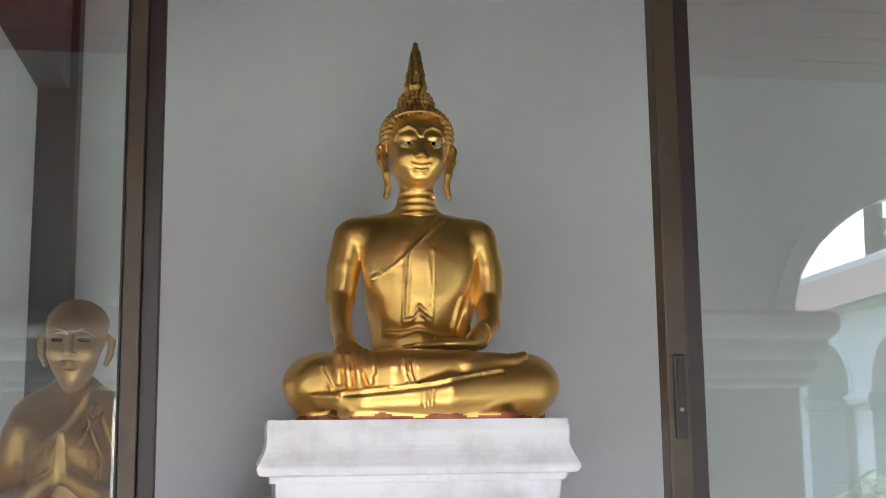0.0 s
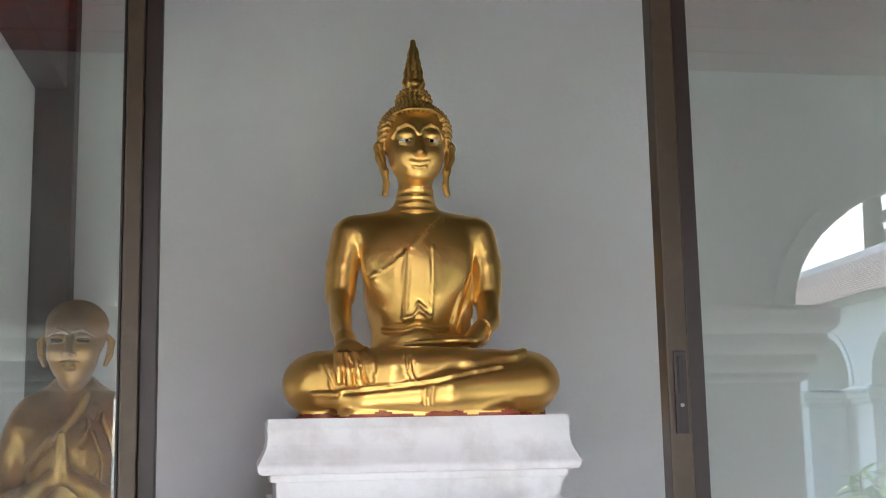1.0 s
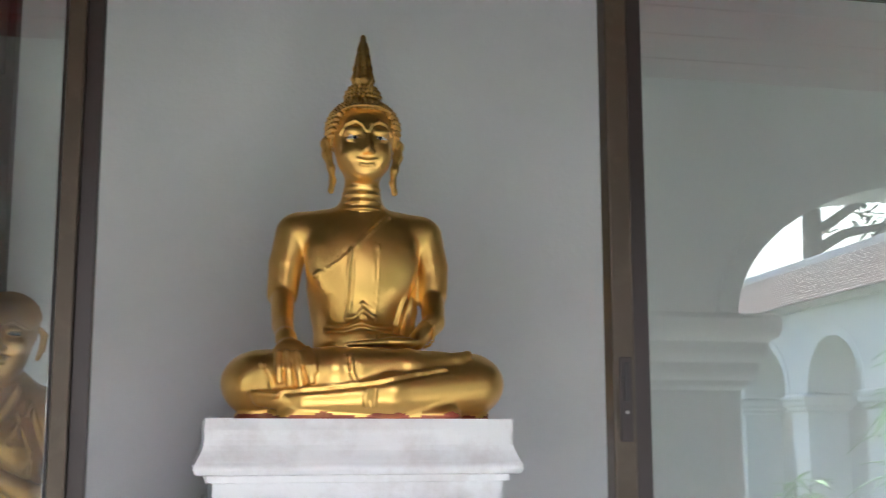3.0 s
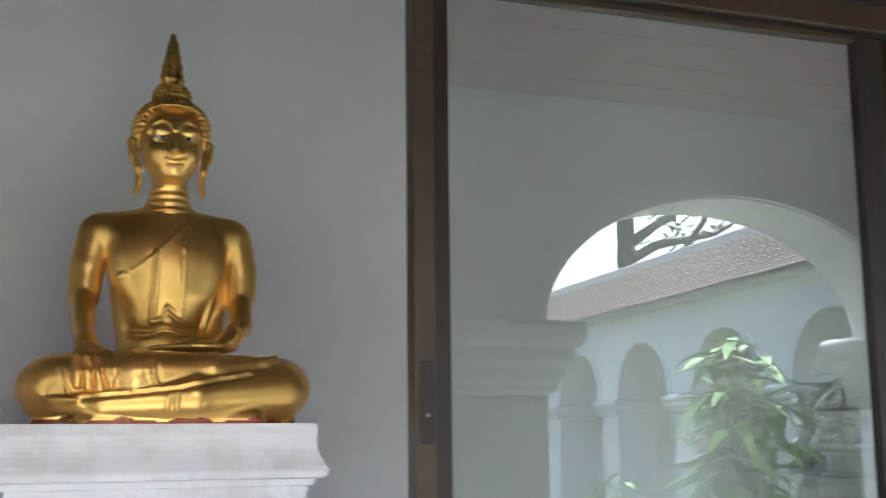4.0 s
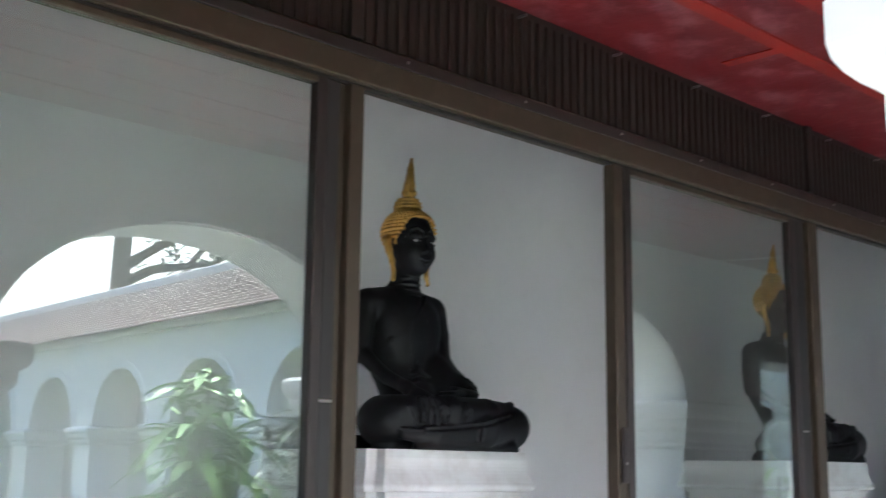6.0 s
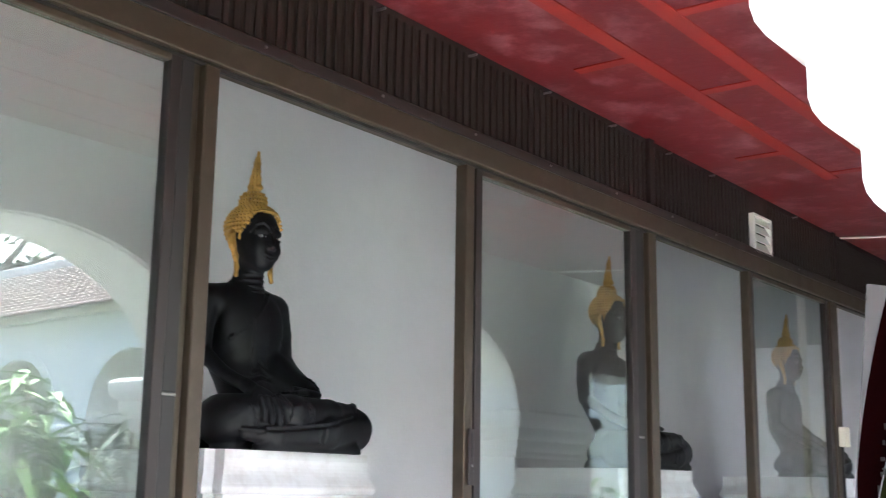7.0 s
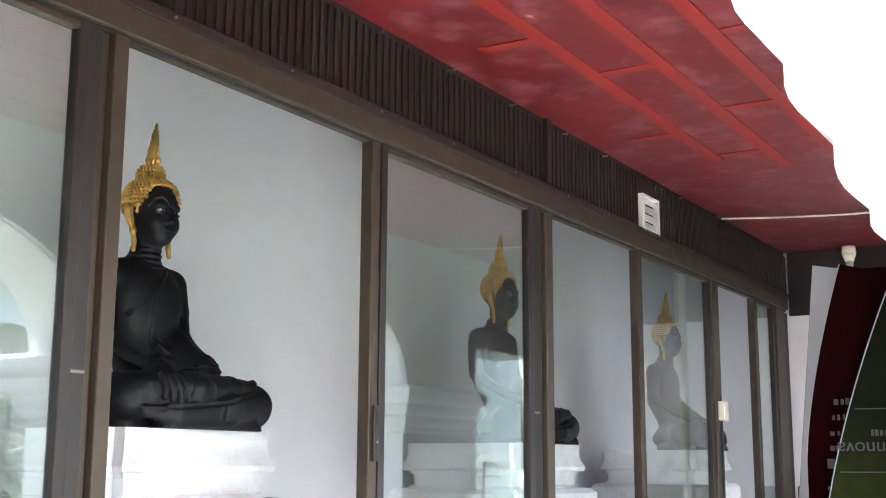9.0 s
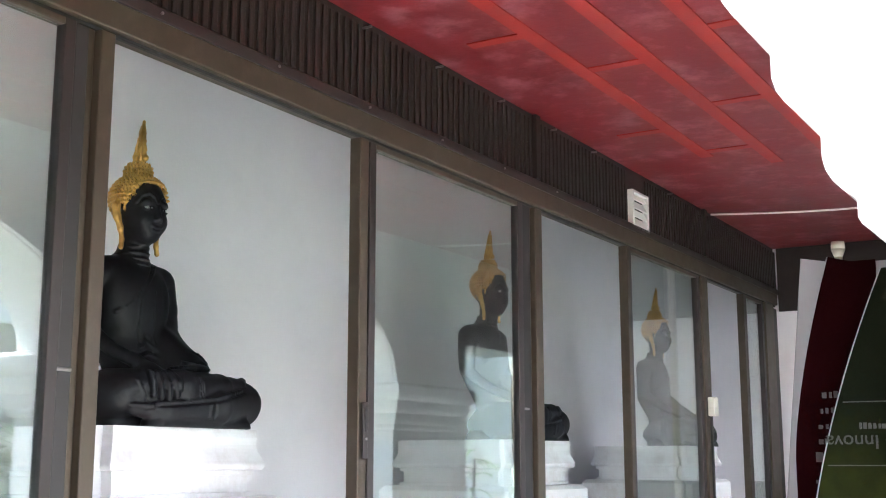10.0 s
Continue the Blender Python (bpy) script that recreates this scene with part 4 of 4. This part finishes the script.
ped = pedestal("white painted masonry pedestal with moulded edges and scuffs", "pedestals", PED_Z)
ped.matrix_basis = pose(0.432, 0.92, FLOOR_IN)
ped = pedestal("tall white painted masonry pedestal with stained moulded edges", "pedestals", BLACK_Z, 0.045)
ped.matrix_basis = pose(3.265, 0.905, FLOOR_IN)
for x in (5.965, 8.575):
    copy_thing(ped, pose(x, 0.905, FLOOR_IN))
mp = thing("low_pedestal", "low white pedestal under the smaller statue", "pedestal", (-0.425, 0.52, FLOOR_IN))
part("block", tower(bmesh.new(), [(0, 0.22), (0.1, 0.22), (0.102, 0.2), (0.65, 0.2), (0.652, 0.22), (0.719, 0.22)]), PEDESTAL, mp)


# ---- courtyard plants ----
def leaf_mesh(bm, base, way, length, width, droop):
    way = Vector(way).normalized()
    side = way.cross(Vector((0, 0, 1)))
    side = side.normalized() if side.length > 0.01 else Vector((1, 0, 0))
    rows = []
    for i, w in enumerate((0.15, 0.8, 1.0, 0.7, 0.05)):
        f = i / 4
        c = Vector(base) + way * length * f + Vector((0, 0, -droop * f * f * length))
        rows.append([bm.verts.new(c + side * s * w * width / 2 + Vector((0, 0, 0.12 * width * abs(s)))) for s in (-1, 0, 1)])
    for a, b in zip(rows, rows[1:]):
        for j in (0, 1):
            bm.faces.new((a[j], a[j + 1], b[j + 1], b[j]))


def shrub(x, y, height, spread, n, length, mat, label):
    s = thing("shrub", label, "plant", (x, y, -0.12))
    rnd = random.Random(int(x * 100 - y * 10))
    stem, leaves = bmesh.new(), bmesh.new()
    tips = []
    for i in range(9):
        a = rnd.uniform(0, 6.28)
        r = spread * rnd.uniform(0.1, 0.7)
        tip = Vector((r * math.cos(a), r * math.sin(a), height * rnd.uniform(0.55, 0.95)))
        tube(stem, (0.2 * tip.x, 0.2 * tip.y, 0), tip, 0.025, 0.012, 6)
        tips.append(tip)
    for i in range(n):
        t = rnd.choice(tips)
        f = rnd.uniform(0.4, 1.05)
        a = rnd.uniform(0, 6.28)
        leaf_mesh(leaves, (t.x * f, t.y * f, t.z * f), (math.cos(a), math.sin(a), rnd.uniform(-0.1, 0.9)), length * rnd.uniform(0.6, 1.2), length * 0.24, rnd.uniform(0.2, 0.9))
    part("stems", stem, BARK, s)
    part("foliage", leaves, mat, s, smooth=True)
    return s


shrub(4.78, -4.6, 2.72, 0.52, 460, 0.38, LEAF, "leafy green shrub with long drooping leaves in the courtyard")
shrub(5.62, -4.55, 2.4, 0.40, 340, 0.28, LEAF_DARK, "dark green leafy shrub in the courtyard")
shrub(9.55, -3.05, 1.75, 0.3, 200, 0.25, LEAF, "green shrub by the way out of the corridor")
shrub(5.3, -7.3, 1.3, 0.6, 300, 0.3, LEAF, "low green shrub beside the courtyard wing")


def tree(x, y):
    t = thing("tree", "bare-limbed tree with sparse foliage behind the wing roof", "tree", (x, y, -0.12))
    rnd = random.Random(5)
    wood, leaves = bmesh.new(), bmesh.new()
    tube(wood, (0, 0, 0), (0.1, 0, 4.0), 0.26, 0.2)
    tube(wood, (0.1, 0, 4.0), (0.1, 0.1, 9.0), 0.2, 0.12)
    for i in range(18):
        z = rnd.uniform(4.3, 7.5)
        a = rnd.uniform(0, 6.28)
        p = Vector((0.1, 0, z))
        for k in range(4):
            q = p + Vector((math.cos(a) * 0.6, math.sin(a) * 0.6, rnd.uniform(0.1, 0.6)))
            tube(wood, p, q, 0.11 - 0.02 * k, 0.09 - 0.02 * k, 7)
            p = q
            a += rnd.uniform(-0.7, 0.7)
            for j in range(12):
                b = rnd.uniform(0, 6.28)
                leaf_mesh(leaves, p + Vector((rnd.uniform(-.3, .3), rnd.uniform(-.3, .3), rnd.uniform(-.2, .3))), (math.cos(b), math.sin(b), rnd.uniform(-.3, .5)), 0.2, 0.1, 0.4)
    part("trunk", wood, BARK, t)
    part("crown", leaves, LEAF_DARK, t, smooth=True)


tree(11.2, -17.6)


# ---- things along the corridor ----
def sign_board(name, x, y_top, y_bottom, top, low, power, mat, label, end=-2.05, slope=0.0):
    """Tall thin board standing on the floor, its free edge bowed back above the height low; a pale cut edge shows along it."""
    s = thing(name, label, "sign board")
    bm, strip = bmesh.new(), bmesh.new()
    rows, cuts = [], []
    for i in range(41):
        z = low * i / 8 if i < 8 else low + (top - low) * (i - 8) / 32
        g = max(0.0, (z - low) / (top - low))
        edge = y_bottom + (y_top - y_bottom) * g ** power
        bow = 0.012 * math.sin(math.pi * z / top)
        drop = slope if i == 40 else 0.0
        rows.append([bm.verts.new((x + dx - bow, y, z - drop * f)) for dx in (0, 0.003) for y, f in ((edge, 0), ((edge + end) / 2, 0.5), (end, 1))])
        cuts.append([strip.verts.new((x + dx - bow, edge + dy, z)) for dx, dy in ((-0.0008, 0.0002), (0.0036, 0.0002), (0.0036, 0.0012), (-0.0008, 0.0012))])
    for a, b in zip(rows, rows[1:]):
        for i, j in ((0, 1), (1, 2), (2, 5), (5, 4), (4, 3), (3, 0)):
            bm.faces.new((a[i], a[j], b[j], b[i]))
    for r in (rows[0], rows[-1]):
        bm.faces.new((r[0], r[1], r[4], r[3]))
        bm.faces.new((r[1], r[2], r[5], r[4]))
    for a, b in zip(cuts, cuts[1:]):
        for i in range(4):
            strip.faces.new((a[i], a[(i + 1) % 4], b[(i + 1) % 4], b[i]))
    for r in (cuts[0], cuts[-1]):
        strip.faces.new(r)
    for m in (bm, strip):
        bmesh.ops.recalc_face_normals(m, faces=m.faces)
    part("panel", bm, mat, s)
    part("cut_edge", strip, VINYL, s, "pale cut edge")
    return s


def upside_text(words, size, x, y, z, parent):
    cu = bpy.data.curves.new("lettering", "FONT")
    cu.body, cu.size, cu.extrude = words, size, 0.0003
    cu.materials.append(PRINT_TEXT)
    o = new("lettering", cu)
    o.parent = parent
    o.matrix_basis = Matrix(((0, 0, -1, x), (1, 0, 0, y), (0, -1, 0, z), (0, 0, 0, 1)))
    return o


back = sign_board("sign_board", 1.69, -1.864, -1.831, 1.734, 1.41, 1.0, VINYL, "white backed sign board leaning on the column", -1.965, 0.03)
mid = sign_board("sign_board", 1.61, -1.913, -1.866, 1.720, 1.49, 1.5, MAROON, "dark maroon printed sign board standing upside down", -1.965, 0.02)
front = sign_board("sign_board", 1.53, -1.985, -1.891, 1.69, 1.32, 1.7, PRINT, "green landscape printed sign board standing upside down", -1.994)


def print_bar(board, x, y0, y1, z, high, pieces):
    """One line of unreadable writing, as short bars of uneven length."""
    rnd = random.Random(int(z * 1000))
    step = (y1 - y0) / pieces
    for k in range(pieces):
        a = y0 + k * step
        part("text_bar", boxed(x - 0.0006, a, z, x, a + step * rnd.uniform(0.45, 0.85), z + high * rnd.uniform(0.75, 1.0)), PRINT_TEXT, board)


def face_x(x, z, top):
    return x - 0.012 * math.sin(math.pi * z / top) - 0.0006


upside_text("to Innova", 0.0205, face_x(1.53, 1.51, 1.69) - 0.0006, -1.997, 1.5144, front)
print_bar(front, face_x(1.53, 1.52, 1.69), -1.99, -1.9514, 1.5210, 0.0066, 8)
for z, y in ((1.5487, -1.9382), (1.4827, -1.9197)):
    part("rule_line", boxed(face_x(1.53, z, 1.69) - 0.0004, -1.993, z, face_x(1.53, z, 1.69), y, z + 0.0011), PRINT_TEXT, front)
for z, high, y0, y1, n in ((1.5580, 0.0079, -1.9223, -1.8972, 4), (1.5408, 0.0066, -1.9223, -1.8933, 5), (1.5236, 0.0053, -1.9223, -1.8920, 5), (1.5065, 0.0066, -1.9197, -1.8906, 4), (1.4867, 0.0145, -1.9170, -1.8867, 3), (1.4629, 0.0053, -1.9144, -1.8854, 4), (1.4471, 0.0053, -1.9118, -1.8854, 3)):
    print_bar(mid, face_x(1.61, z, 1.72), y0, y1, z, high, n)


def hanging_cord():
    cu = bpy.data.curves.new("ceiling_cord", "CURVE")
    cu.dimensions, cu.bevel_depth = "3D", 0.006
    sp = cu.splines.new("POLY")
    sp.points.add(20)
    for i, p in enumerate(sp.points):
        f = i / 20
        p.co = (7.16 + 0.05 * f, -0.02 - 2.0 * f, TOP - 0.008 - 0.05 * math.sin(math.pi * f), 1)
    cu.materials.append(CORD)
    tagged(new("ceiling_cord", cu), "thin white cord strung below the red ceiling", "cord")


hanging_cord()
pipe = thing("standing_pipe", "white plastic pipe with a flared socket, standing in the corridor", "pipe", (8.06, -0.57, 0))
bm = bmesh.new()
tube(bm, (0, 0, 0), (0, 0, 2.80), 0.025, sides=16)
part("tube", bm, CREAM, pipe, smooth=True)
bm = bmesh.new()
tube(bm, (0, 0, 2.80), (0, 0, 2.85), 0.027, 0.045, sides=16)
tube(bm, (0, 0, 2.851), (0, 0, 2.90), 0.046, 0.042, sides=16)
part("socket", bm, CREAM, pipe, smooth=True)
sw = thing("switch_box", "small cream electrical box fixed to the door post", "switch box", (6.96, -0.031, 1.75))
part("case", boxed(-0.04, -0.04, 0, 0.04, 0, 0.11, 0.006), CREAM, sw)
part("cable", boxed(-0.008, -0.014, -1.0, 0.008, -0.002, 0.0, 0.002), TRACK, sw)
